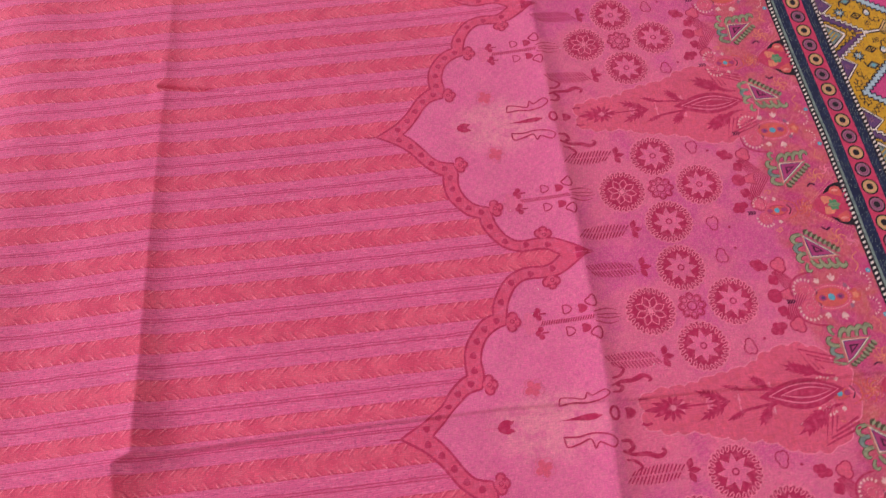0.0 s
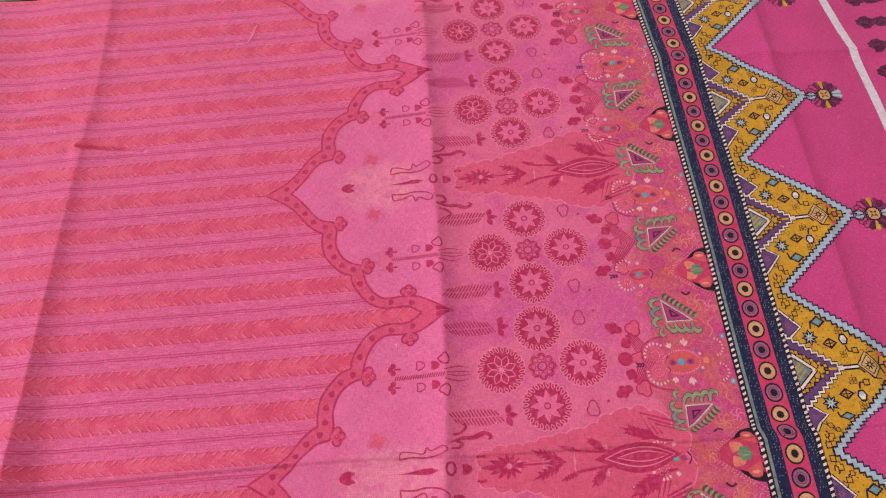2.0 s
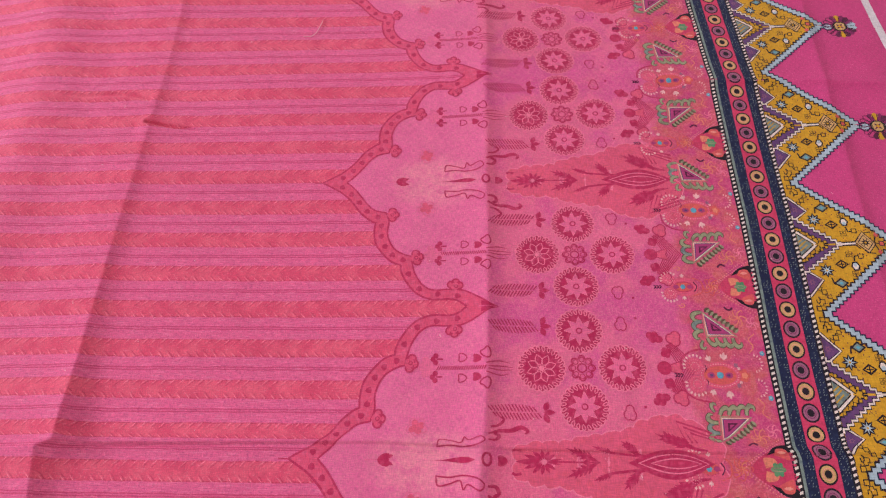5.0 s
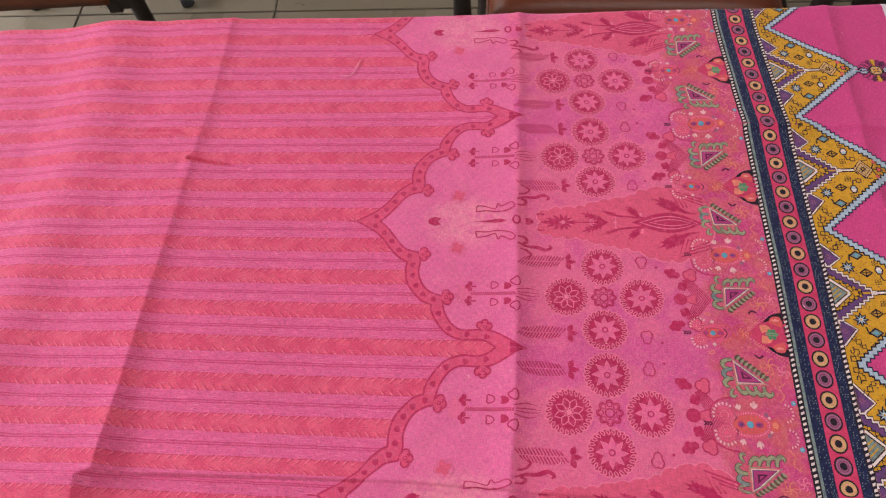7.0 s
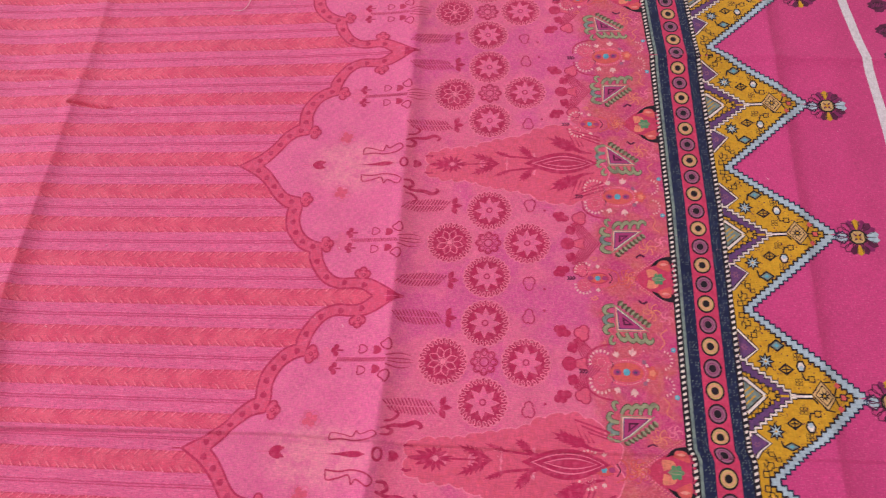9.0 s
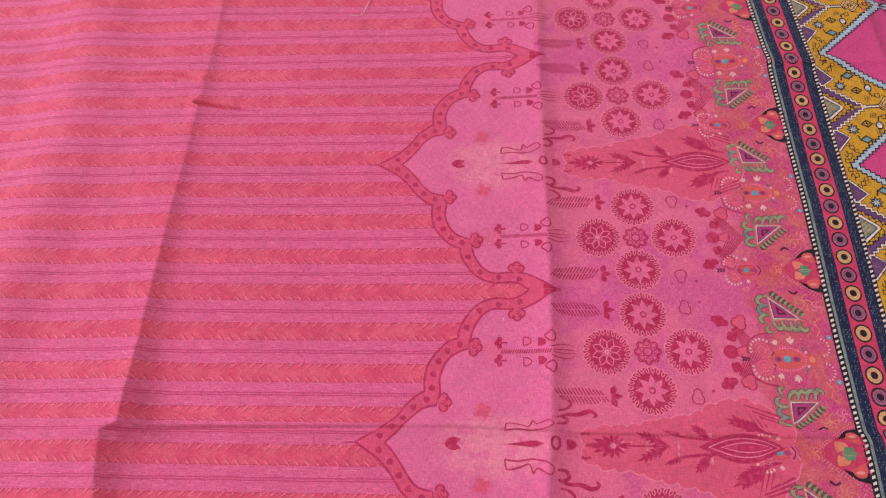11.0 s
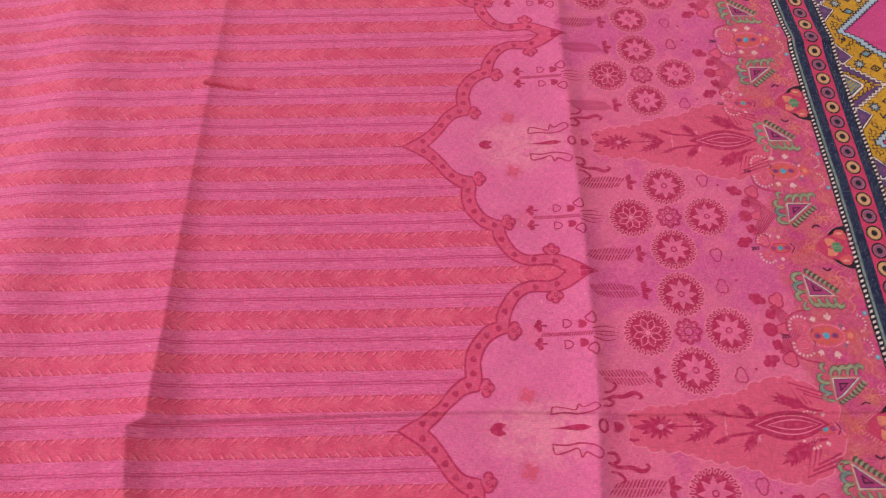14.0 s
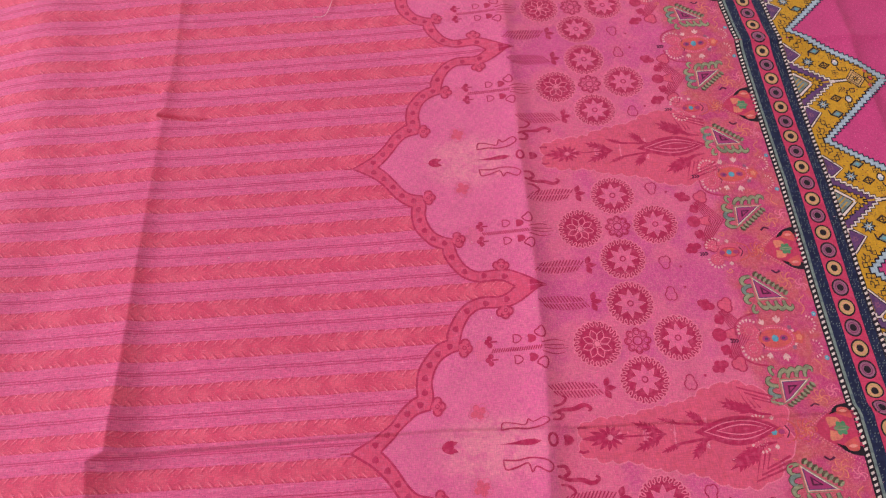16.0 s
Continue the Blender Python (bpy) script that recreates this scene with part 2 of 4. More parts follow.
def warp(u, v):
    """Where a spot of the flat print comes to lie: the cloth is pulled a little askew at its near end and tucked in at the fold."""
    x = u + np.interp(v, [0.20, 0.283, 0.36, 0.45, 0.53, 0.70, 0.78, 0.87], [-0.011, -0.0075, -0.005, -0.002, 0.0, 0.0, -0.003, -0.007]) + 0.0038 * smooth((u - 0.36) / 0.05) * smooth((0.304 - v) / 0.014)
    y = v + (u - 0.15) * np.interp(v, [0.28, 0.576, 0.72], [-0.018, -0.004, 0.0]) + np.interp(v, [0.20, 0.26, 0.29, 0.302, 0.315, 0.37, 0.43], [-0.002, -0.002, 0.0, -0.002, -0.006, -0.0035, 0.0])
    return x, y


def left_crease(y):
    return -0.2345 + 0.022 * (y - 0.5) + 0.003 * np.sin(y * 9 + 1.0) - 0.016 * smooth((0.305 - y) / 0.008) * (1 - 0.6 * smooth((0.30 - y) / 0.10))


def middle_crease(y):
    return np.interp(y, [0.20, 0.31, 0.43, 0.69, 0.886], [0.130, 0.141, 0.149, 0.154, 0.159])


def right_crease(y):
    return np.interp(y, [0.297, 0.433, 0.593, 0.71, 0.80, 0.88], [0.524, 0.531, 0.538, 0.539, 0.5424, 0.5457])


def cross_fold(x):
    return np.interp(x, [-0.3, 0.05, 0.16, 0.30, 0.42, 0.60], [0.3025, 0.3015, 0.295, 0.291, 0.290, 0.288])


def lie(x, y):
    """Height of the cloth over its mean plane: pressed folds, a pucker, slack and fine waves."""
    near = smooth((0.80 - y) / 0.5)
    h = crest(x - left_crease(y), 0.055, 0.0090, 0.0030 + 0.0068 * near * near + 0.0045 * np.exp(-(((y - 0.325) / 0.035) ** 2)))
    h = h + crest(x - middle_crease(y) - 0.0012 * np.sin(y * 31) * np.sin(y * 13), 0.022, 0.0090, 0.0038 + 0.0024 * near, 0.0032)
    h = h + crest(x - right_crease(y), 0.025, 0.0075, 0.0036, 0.003)
    h = h + crest(x - 0.600 - 0.006 * np.sin(y * 8), 0.03, 0.03, 0.0022, 0.012)
    fall = cross_fold(x)
    h = h + crest(fall - y, 0.030, 0.0032, 0.0032, 0.0008) * (0.55 + 0.45 * smooth((0.5 - x) / 0.3)) * (0.35 + 0.65 * smooth((x + 0.28) / 0.05))
    h = h - 0.0026 * np.exp(-(((fall - 0.0015 - y) / 0.0016) ** 2)) * (0.40 + 0.60 * smooth((0.05 - x) / 0.20)) * (0.2 + 0.8 * smooth((x + 0.27) / 0.04))
    h = h + crest(0.7195 - 0.05 * (x - 0.183) - y, 0.02, 0.006, 0.0013) * smooth((x - 0.02) / 0.15) * (1 + 1.8 * smooth((x - 0.32) / 0.1))
    t = np.clip(((x + 0.2327) * 0.072 + (y - 0.661) * -0.0135) / (0.072**2 + 0.0135**2), 0, 1)
    dx, dy = x + 0.2327 - 0.072 * t, y - 0.661 + 0.0135 * t
    off = np.sqrt(dx * dx + dy * dy)
    h = h + (1 - 0.65 * t) * smooth((x + 0.245) / 0.012) * (0.0026 * np.exp(-off / 0.012) - 0.0066 * np.exp(-((off / 0.0020) ** 2)))
    t = np.clip((-0.237 - x) / 0.14, 0, 1)
    off = np.hypot(np.maximum(x + 0.237, 0), y - 0.694 - 0.020 * t - 0.004 * np.sin(t * 7))
    h = h + (1 - t) * (0.0022 * np.exp(-off / 0.012) - 0.0036 * np.exp(-((off / 0.0030) ** 2)))
    h = h + 0.0021 * np.sin(x * 44 + 1.4 * np.sin(y * 7)) * smooth((-0.25 - x) / 0.1)
    h = h - 0.0145 * smooth((-0.37 - x) / 0.16)
    for a, k, p in WAVES:
        h = h + 0.0065 / k * np.sin(k * (x * math.cos(a) + y * math.sin(a)) + p)
    h = h + 0.00022 * np.sin(x * 160 + 3 * np.sin(y * 21)) * np.sin(y * 120 + 2 * np.sin(x * 17))
    return h


def brink(x):
    """Far edge of the table under the cloth."""
    return 0.892 + 0.004 * x


def drape(pts, lift):
    """Lays flat (x, y) on the cloth; past the table's edge it bends down."""
    x, y = pts[:, 0], pts[:, 1]
    e, r = brink(x), 0.010
    over = np.maximum(y - e, 0)
    turn = np.minimum(over / r, math.pi / 2)
    z = TOP + lie(x, np.minimum(y, e)) - r * (1 - np.cos(turn)) - np.maximum(over - r * math.pi / 2, 0) + lift * np.cos(turn)
    return np.stack([x, np.minimum(y, e) + r * np.sin(turn) + lift * np.sin(turn), z], 1)


def mesh_from(name, verts, faces, mats, index=None, smooth_faces=True):
    me = bpy.data.meshes.new(name)
    me.from_pydata([tuple(map(float, v)) for v in verts], [], faces)
    for m in mats:
        me.materials.append(m)
    if index is not None:
        me.polygons.foreach_set("material_index", index)
    me.polygons.foreach_set("use_smooth", [smooth_faces] * len(me.polygons))
    me.update()
    return me


def build_cloth():
    def spaced(a, b, step, fine):
        """Even steps, closer together along the pressed folds."""
        out = [a]
        while out[-1] < b:
            out.append(out[-1] + (0.0013 if any(abs(out[-1] - f) < w for f, w in fine) else step))
        return np.array(out)

    xs, ys = spaced(-0.66, 0.86, 0.0032, ((-0.234, 0.022), (-0.195, 0.036), (0.152, 0.014), (0.538, 0.012))), spaced(0.06, 0.985, 0.0032, ((0.300, 0.018), (0.668, 0.046)))
    nx, ny = len(xs), len(ys)
    gx, gy = np.meshgrid(xs, ys)
    verts = drape(np.stack(warp(gx.ravel(), gy.ravel()), 1), 0.0)
    faces = [(j * nx + i, j * nx + i + 1, (j + 1) * nx + i + 1, (j + 1) * nx + i) for j in range(ny - 1) for i in range(nx - 1)]
    me = mesh_from("cotton_cloth", verts, faces, [M_CLOTH])
    flat = np.stack([gx.ravel(), gy.ravel()], 1)
    me.uv_layers.new(name="UVMap").data.foreach_set("uv", flat[np.array(faces).ravel()].ravel())
    return new("cotton_cloth", me)


cloth = tagged(build_cloth(), "pink printed cotton cloth with fold creases spread over a table", "cloth")

# ---- drawing of the print ----


def ring(cx, cy, rx, ry=None, n=20, turn=0.0):
    ry = rx if ry is None else ry
    return [(cx + rx * math.cos(turn + 2 * math.pi * k / n), cy + ry * math.sin(turn + 2 * math.pi * k / n)) for k in range(n)]


def star(cx, cy, outer, inner, n, turn=0.0, squash=1.0):
    return [(cx + (outer if k % 2 == 0 else inner) * math.cos(turn + math.pi * k / n), cy + squash * (outer if k % 2 == 0 else inner) * math.sin(turn + math.pi * k / n)) for k in range(2 * n)]


def petals(cx, cy, r, n, depth=0.16, turn=0.0, per=6):
    return [(cx + r * (1 - depth + depth * abs(math.cos(n * a / 2))) * math.cos(a + turn), cy + r * (1 - depth + depth * abs(math.cos(n * a / 2))) * math.sin(a + turn)) for a in [2 * math.pi * k / (n * per) for k in range(n * per)]]


def bow(points, per=6):
    """A smooth line through the points."""
    p = [Vector((*q, 0)) for q in points]
    p = [2 * p[0] - p[1], *p, 2 * p[-1] - p[-2]]
    out = []
    for k in range(1, len(p) - 2):
        for s in range(per):
            t = s / per
            q = 0.5 * (2 * p[k] + (p[k + 1] - p[k - 1]) * t + (2 * p[k - 1] - 5 * p[k] + 4 * p[k + 1] - p[k + 2]) * t * t + (3 * p[k] - p[k - 1] - 3 * p[k + 1] + p[k + 2]) * t**3)
            out.append((q.x, q.y))
    return out + [tuple(points[-1])]


def stroke(points, width, closed=False, taper=(1, 1)):
    """Quads along a line; taper: the width at start and end over the middle's."""
    pts = list(points) + ([points[0]] if closed else [])
    left, right = [], []
    for k, (px, py) in enumerate(pts):
        ax, ay = pts[max(k - 1, 0)] if not (closed and k == 0) else pts[-2]
        bx, by = pts[min(k + 1, len(pts) - 1)] if not (closed and k == len(pts) - 1) else pts[1]
        dx, dy = bx - ax, by - ay
        ln = math.hypot(dx, dy) or 1
        t = k / (len(pts) - 1)
        w = width / 2 * (taper[0] + (1 - taper[0]) * min(1, 2 * t) if t < 0.5 else taper[1] + (1 - taper[1]) * min(1, 2 - 2 * t))
        left.append((px - dy / ln * w, py + dx / ln * w))
        right.append((px + dy / ln * w, py - dx / ln * w))
    return [[left[k], right[k], right[k + 1], left[k + 1]] for k in range(len(pts) - 1)]


def leaf(x0, y0, x1, y1, width, n=7, fat=0.5):
    """A pointed leaf from one end to the other."""
    dx, dy = x1 - x0, y1 - y0
    side = []
    for k in range(n + 1):
        t = k / n
        w = width / 2 * math.sin(math.pi * t ** (math.log(0.5) / math.log(fat)))
        side.append((t, w))
    ln = math.hypot(dx, dy) or 1
    up = [(x0 + dx * t - dy / ln * w, y0 + dy * t + dx / ln * w) for t, w in side]
    down = [(x0 + dx * t + dy / ln * w, y0 + dy * t - dx / ln * w) for t, w in side[1:-1]]
    return up + down[::-1]


class Print:
    """Flat shapes in colours and layers, drawn once and laid on the cloth as often as they repeat."""

    def __init__(self, name):
        self.name, self.tris = name, []

    def fill(self, mat, poly, layer=1):
        if len(poly) == 3:
            self.tris.append((mat, layer, tuple(poly)))
        elif len(poly) == 4:
            self.tris += [(mat, layer, (poly[0], poly[1], poly[2])), (mat, layer, (poly[0], poly[2], poly[3]))]
        else:
            from_poly = tessellate_polygon([[Vector((*p, 0)) for p in poly]])
            self.tris += [(mat, layer, tuple(poly[i] for i in t)) for t in from_poly]
        return self

    def line(self, mat, points, width, layer=1, closed=False, taper=(1, 1)):
        for q in stroke(points, width, closed, taper):
            self.fill(mat, q, layer)
        return self

    def lay(self, place, label="", kind=""):
        """place: from arrays of x and y to the cloth's x and y."""
        mats, verts, faces, index, lifts = [], [], [], [], []
        todo = list(self.tris)
        while todo:
            mat, layer, t = todo.pop()
            sides = [math.dist(t[k], t[(k + 1) % 3]) for k in range(3)]
            k = sides.index(max(sides))
            mx, my = place(sum(q[0] for q in t) / 3, sum(q[1] for q in t) / 3)
            creased = min(abs(mx - 0.153), abs(mx - 0.540), abs(my - 0.300)) < 0.011
            if sides[k] > (0.0018 if creased else 0.005):
                a, b, c = t[k], t[(k + 1) % 3], t[(k + 2) % 3]
                m = ((a[0] + b[0]) / 2, (a[1] + b[1]) / 2)
                todo += [(mat, layer, (a, m, c)), (mat, layer, (m, b, c))]
                continue
            if mat not in mats:
                mats.append(mat)
            i = len(verts)
            verts += t
            lifts += [layer] * 3
            faces.append((i, i + 1, i + 2))
            index.append(mats.index(mat))
        flat = np.array(verts, float)
        px, py = place(flat[:, 0], flat[:, 1])
        a, b, c = (np.stack([px, py], 1)[k::3] for k in range(3))
        turned = (b[:, 0] - a[:, 0]) * (c[:, 1] - a[:, 1]) - (b[:, 1] - a[:, 1]) * (c[:, 0] - a[:, 0]) < 0
        faces = [f[::-1] if t else f for f, t in zip(faces, turned)]
        world_at = drape(np.stack(warp(px, py), 1), 0.00013 + 0.00004 * np.array(lifts))
        keep, at = {}, []
        for k, p in enumerate(world_at.round(6).tolist()):
            at.append(keep.setdefault(tuple(p), len(keep)))
        ok = [(tuple(at[i] for i in f), m) for f, m in zip(faces, index) if len({at[i] for i in f}) == 3]
        ob = new(self.name, mesh_from(self.name, list(keep), [f for f, _ in ok], mats, [m for _, m in ok]))
        ob.parent = cloth
        return tagged(ob, label, kind=kind)


def on_tree(k, flip=1, dy=0.0):
    """Places of the main print: k repeats from the middle tree, mirrored by flip, dy from its axis."""
    return lambda x, y: (x, AXIS + k * REPEAT + flip * (y + dy))


def on_border(k, flip=1, dy=0.0):
    return lambda x, y: (x, BORDER_AXIS + k * BORDER_REPEAT + flip * (y + dy))


def on_tooth(k):
    return lambda x, y: (x - 0.0045, TOOTH_AXIS + k * TOOTH_REPEAT + y)

# ---- scalloped band ----
OUTER = [[(-0.024, 0), (-0.005, 0.0115), (0.008, 0.0235), (0.019, 0.0385), (0.029, 0.0475), (0.035, 0.0505)],
         [(0.035, 0.0505), (0.0345, 0.0615), (0.037, 0.0745), (0.044, 0.0855), (0.054, 0.0955), (0.064, 0.0995)],
         [(0.064, 0.0995), (0.0645, 0.1060), (0.070, 0.1175), (0.081, 0.1305), (0.097, 0.1372), (0.118, 0.1372), (0.131, 0.145)]]
INNER = [[(0.002, 0), (0.010, 0.0075), (0.018, 0.0175), (0.026, 0.0285), (0.034, 0.0355), (0.046, 0.0385)],
         [(0.046, 0.0385), (0.049, 0.0495), (0.048, 0.0615), (0.051, 0.0725), (0.057, 0.0815), (0.066, 0.0872), (0.074, 0.0895)],
         [(0.074, 0.0895), (0.077, 0.1045), (0.081, 0.1135), (0.087, 0.1215), (0.097, 0.1270), (0.114, 0.1265), (0.126, 0.1275), (0.138, 0.1330), (0.157, 0.145)]]


def quatrefoil(p, cx, cy, r, turn):
    """The knot at each cusp of the band."""
    for k in (-1, 0, 1):
        a = turn + k * 1.25
        q = ring(cx + r * 0.75 * math.cos(a), cy + r * 0.75 * math.sin(a), r * 0.62, n=12)
        p.fill(BAND, q, 4).line(LINE, q, 0.0017, 5, True)
    p.fill(BAND, ring(cx, cy, r * 0.72, n=12), 6)
    p.line(LINE, ring(cx + 0.2 * r, cy, r * 0.28, n=8), 0.0009, 7, True)


def scallop():
    p = Print("scalloped_band")
    runs = [(bow(a, 4), bow(b, 4)) for a, b in zip(OUTER, INNER)]
    o = [q for a, _ in runs for q in a[:-1]] + [OUTER[-1][-1]]
    i = [q for _, b in runs for q in b[:-1]] + [INNER[-1][-1]]

    def even(line, n):
        pts = np.array(line)
        d = np.r_[0, np.cumsum(np.hypot(*np.diff(pts, axis=0).T))]
        t = np.linspace(0, d[-1], n)
        return list(zip(np.interp(t, d, pts[:, 0]), np.interp(t, d, pts[:, 1])))

    ee, ii = [sum((even(r[k], 21)[:-1] for r in runs), []) + [(o, i)[k][-1]] for k in (0, 1)]
    for k in range(60):
        p.fill(BAND, [ee[k], ee[k + 1], ii[k + 1], ii[k]], 1)
    p.line(LINE, o, 0.0019, 2).line(LINE, i, 0.0017, 2)
    for k in range(3, 58, 4):
        (ax, ay), (bx, by) = ee[k], ii[k]
        mx, my, dx, dy = (ax + bx) / 2, (ay + by) / 2, ee[k + 1][0] - ax, ee[k + 1][1] - ay
        ln = math.hypot(dx, dy) or 1
        p.fill(LINE, petals(mx, my, 0.0034, 3, 0.35, math.atan2(dy, dx), 3), 2)
    quatrefoil(p, 0.0510, 0.0410, 0.0060, 0.0)
    quatrefoil(p, 0.0780, 0.0915, 0.0062, -0.2)
    quatrefoil(p, 0.1190, 0.1235, 0.0058, -1.45)
    p.line(LINE, [(-0.024, 0), (-0.033, 0.0002)], 0.0012, 2)
    p.fill(INK, [(0.145, 0.1395), (0.163, 0.145), (0.145, 0.145)], 3)
    return p


# ---- small motifs inside the scallop ----
def trefoil(p, mat, cx, cy, r, turn, hollow=False):
    for k in (-1, 0, 1):
        q = ring(cx + r * 0.8 * math.cos(turn + k * 1.35), cy + r * 0.8 * math.sin(turn + k * 1.35), r * 0.62, n=10)
        if hollow:
            p.line(mat, q, 0.0009, 2, True)
        else:
            p.fill(mat, q, 2)
    if not hollow:
        p.line(mat, [(cx, cy), (cx - r * 1.5 * math.cos(turn), cy - r * 1.5 * math.sin(turn))], r * 0.35, 2)


def heart(cx, cy, r, turn):
    out = []
    for k in range(14):
        a = 2 * math.pi * k / 14
        hx, hy = r * (0.9 * math.cos(a) - 0.35 * math.cos(2 * a)), r * 0.95 * math.sin(a) * (1 - 0.15 * math.cos(a))
        out.append((cx + hx * math.cos(turn) - hy * math.sin(turn), cy + hx * math.sin(turn) + hy * math.cos(turn)))
    return out


def scallop_heart():
    p = Print("heart_and_dagger_motif")
    for s in (-1, 1):
        p.fill(SALMON, petals(0.088, s * 0.0335, 0.0075, 4, 0.45, 0.4), 2)
        p.line(PALE, petals(0.088, s * 0.0335, 0.0092, 5, 0.3, 0.9), 0.0012, 3, True)
    p.fill(INK, heart(0.062, 0, 0.0058, 0.0), 3).fill(INK, leaf(0.062, 0.0015, 0.069, 0.004, 0.003), 3).fill(INK, leaf(0.062, -0.0015, 0.069, -0.004, 0.003), 3)
    p.line(PALE, [(0.044, 0), (0.056, 0)], 0.0012, 2)
    p.fill(INK, leaf(0.099, -0.0003, 0.141, 0.0003, 0.0052, fat=0.76), 3)
    p.line(INK, ring(0.1510, 0.001, 0.0038, 0.0050, 12), 0.0022, 3, True)
    return p


def vase():
    """Outline of a long-necked vase with a curled foot."""
    vase = bow([(0.107, 0.0125), (0.109, 0.020), (0.119, 0.0185), (0.128, 0.016), (0.131, 0.023), (0.135, 0.019), (0.145, 0.024), (0.149, 0.019), (0.142, 0.014), (0.130, 0.012), (0.119, 0.0135), (0.107, 0.0125)], 4)
    return Print("vase_outline_motif").line(LINE, vase[:-1], 0.0013, 4, True)


def scallop_sprig():
    """Two trefoils, a comb and hearts beside the middle of each half scallop; drawn about its own axis."""
    p = Print("comb_sprig_motif")
    for s in (-1, 1):
        trefoil(p, INK, 0.1035, s * 0.0082, 0.0041, math.pi)
        p.line(LINE, heart(0.127, s * 0.0095, 0.0040, math.pi), 0.0011, 2, True)
        p.fill(LINE, heart(0.1405, s * 0.0085, 0.0042, math.pi), 2)
        p.line(INK, heart(0.1495, s * 0.0145, 0.0050, 2.2 * s), 0.0014, 2, True)
        p.line(LINE, bow([(0.150, s * 0.004), (0.162, s * 0.0065), (0.172, s * 0.005)], 4), 0.0011, 2, taper=(1, 0.3))
        p.line(LINE, bow([(0.152, s * 0.001), (0.164, s * 0.0018), (0.175, s * 0.001)], 4), 0.0010, 2, taper=(1, 0.3))
    for k in range(22):
        x = 0.104 + k * 0.0021
        p.line(LINE, [(x, -0.0018), (x + 0.0018, 0.0018)], 0.0010, 2)
    p.fill(PALE, petals(0.097, 0.001, 0.011, 6, 0.3), 1)
    return p


# ---- panel motifs ----
def comb_leaf():
    p = Print("hatched_comb_motif")
    for k in range(14):
        x = 0.1555 + k * 0.0031
        w = 0.0036 + 0.0034 * math.sin(math.pi * min(1, (k + 1) / 16))
        for s in (-1, 1):
            p.line(INK, [(x - s * 0.0040, s * w), (x - s * 0.0004, s * 0.0006)], 0.0014, 2, taper=(0.7, 0.9))
    p.fill(INK, leaf(0.2023, 0.001, 0.2063, 0.0095, 0.0056), 2)
    p.fill(INK, leaf(0.2023, -0.001, 0.2063, -0.0095, 0.0056), 2)
    p.fill(INK, leaf(0.2013, 0, 0.2123, 0, 0.0048), 2)
    return p


def curl():
    p = Print("curled_leaf_motif")
    p.line(INK, bow([(0.152, 0.020), (0.159, 0.0205), (0.1615, 0.0255), (0.157, 0.0285)], 5), 0.0036, 2, taper=(0.5, 0.8))
    p.line(INK, bow([(0.152, 0.0275), (0.161, 0.031), (0.172, 0.0315), (0.181, 0.0345), (0.187, 0.0315), (0.1845, 0.0285)], 5), 0.0042, 2, taper=(0.5, 0.45))
    p.line(INK, bow([(0.154, 0.0345), (0.161, 0.0360), (0.166, 0.0410), (0.162, 0.0435)], 5), 0.0026, 2, taper=(0.6, 0.5))
    return p


def rim_loops(p):
    """Dark disc with a pale halo and a row of pale loops leaning round its rim."""
    p.line(SALMONLINE, petals(0, 0, 0.0218, 24, 0.06, per=4), 0.0011, 1, True)
    p.fill(INK, petals(0, 0, 0.0211, 24, 0.09, per=4), 2)
    for k in range(24):
        a = 2 * math.pi * (k + 0.5) / 24
        c, s = math.cos(a), math.sin(a)
        loop = [(0.0183 + 0.0025 * u, 0.0015 * w + 0.0006 * u) for u, w in ((-1, 0.1), (-0.4, 0.8), (0.5, 1), (1, 0.2), (0.6, -0.9), (-0.3, -0.8))]
        p.line(SALMONLINE, [(x * c - y * s, x * s + y * c) for x, y in loop], 0.0010, 3, True)


def swirl(outer, inner, n, lean):
    return [(r * math.cos(a), r * math.sin(a)) for k in range(n) for r, a in ((outer, 2 * math.pi * k / n + lean), (inner, 2 * math.pi * (k + 0.42) / n), (inner * 1.25, 2 * math.pi * (k + 0.62) / n))]


def medallion():
    """Scalloped disc with a leaning star, drawn about its middle."""
    p = Print("medallion")
    rim_loops(p)
    p.fill(SALMONLINE, swirl(0.0146, 0.0078, 8, 0.0), 3)
    p.fill(PALE, swirl(0.0132, 0.0074, 8, 0.0), 4)
    p.line(INK, ring(0, 0, 0.0025, n=12), 0.0013, 5, True)
    return p


def line_medallion():
    p = Print("line_medallion")
    rim_loops(p)
    for k in range(8):
        a = 2 * math.pi * (k + 0.3) / 8
        c, s = math.cos(a), math.sin(a)
        p.line(SALMONLINE, [(x * c - y * s, x * s + y * c) for x, y in leaf(0.0030, 0, 0.0135, 0.001, 0.0064, 5, 0.45)], 0.0009, 3, True)
    p.fill(SALMONLINE, ring(0, 0, 0.0026, n=12), 4)
    return p


def rosette():
    p = Print("rosette")
    p.line(INK, petals(0, 0, 0.0118, 8, 0.26), 0.0015, 2, True)
    for k in range(8):
        a = 2 * math.pi * k / 8 
        p.line(LINE, ring(0.0078 * math.cos(a), 0.0078 * math.sin(a), 0.0023, n=8), 0.0009, 2, True)
    p.line(INK, ring(0, 0, 0.0040, n=12), 0.0013, 3, True)
    return p


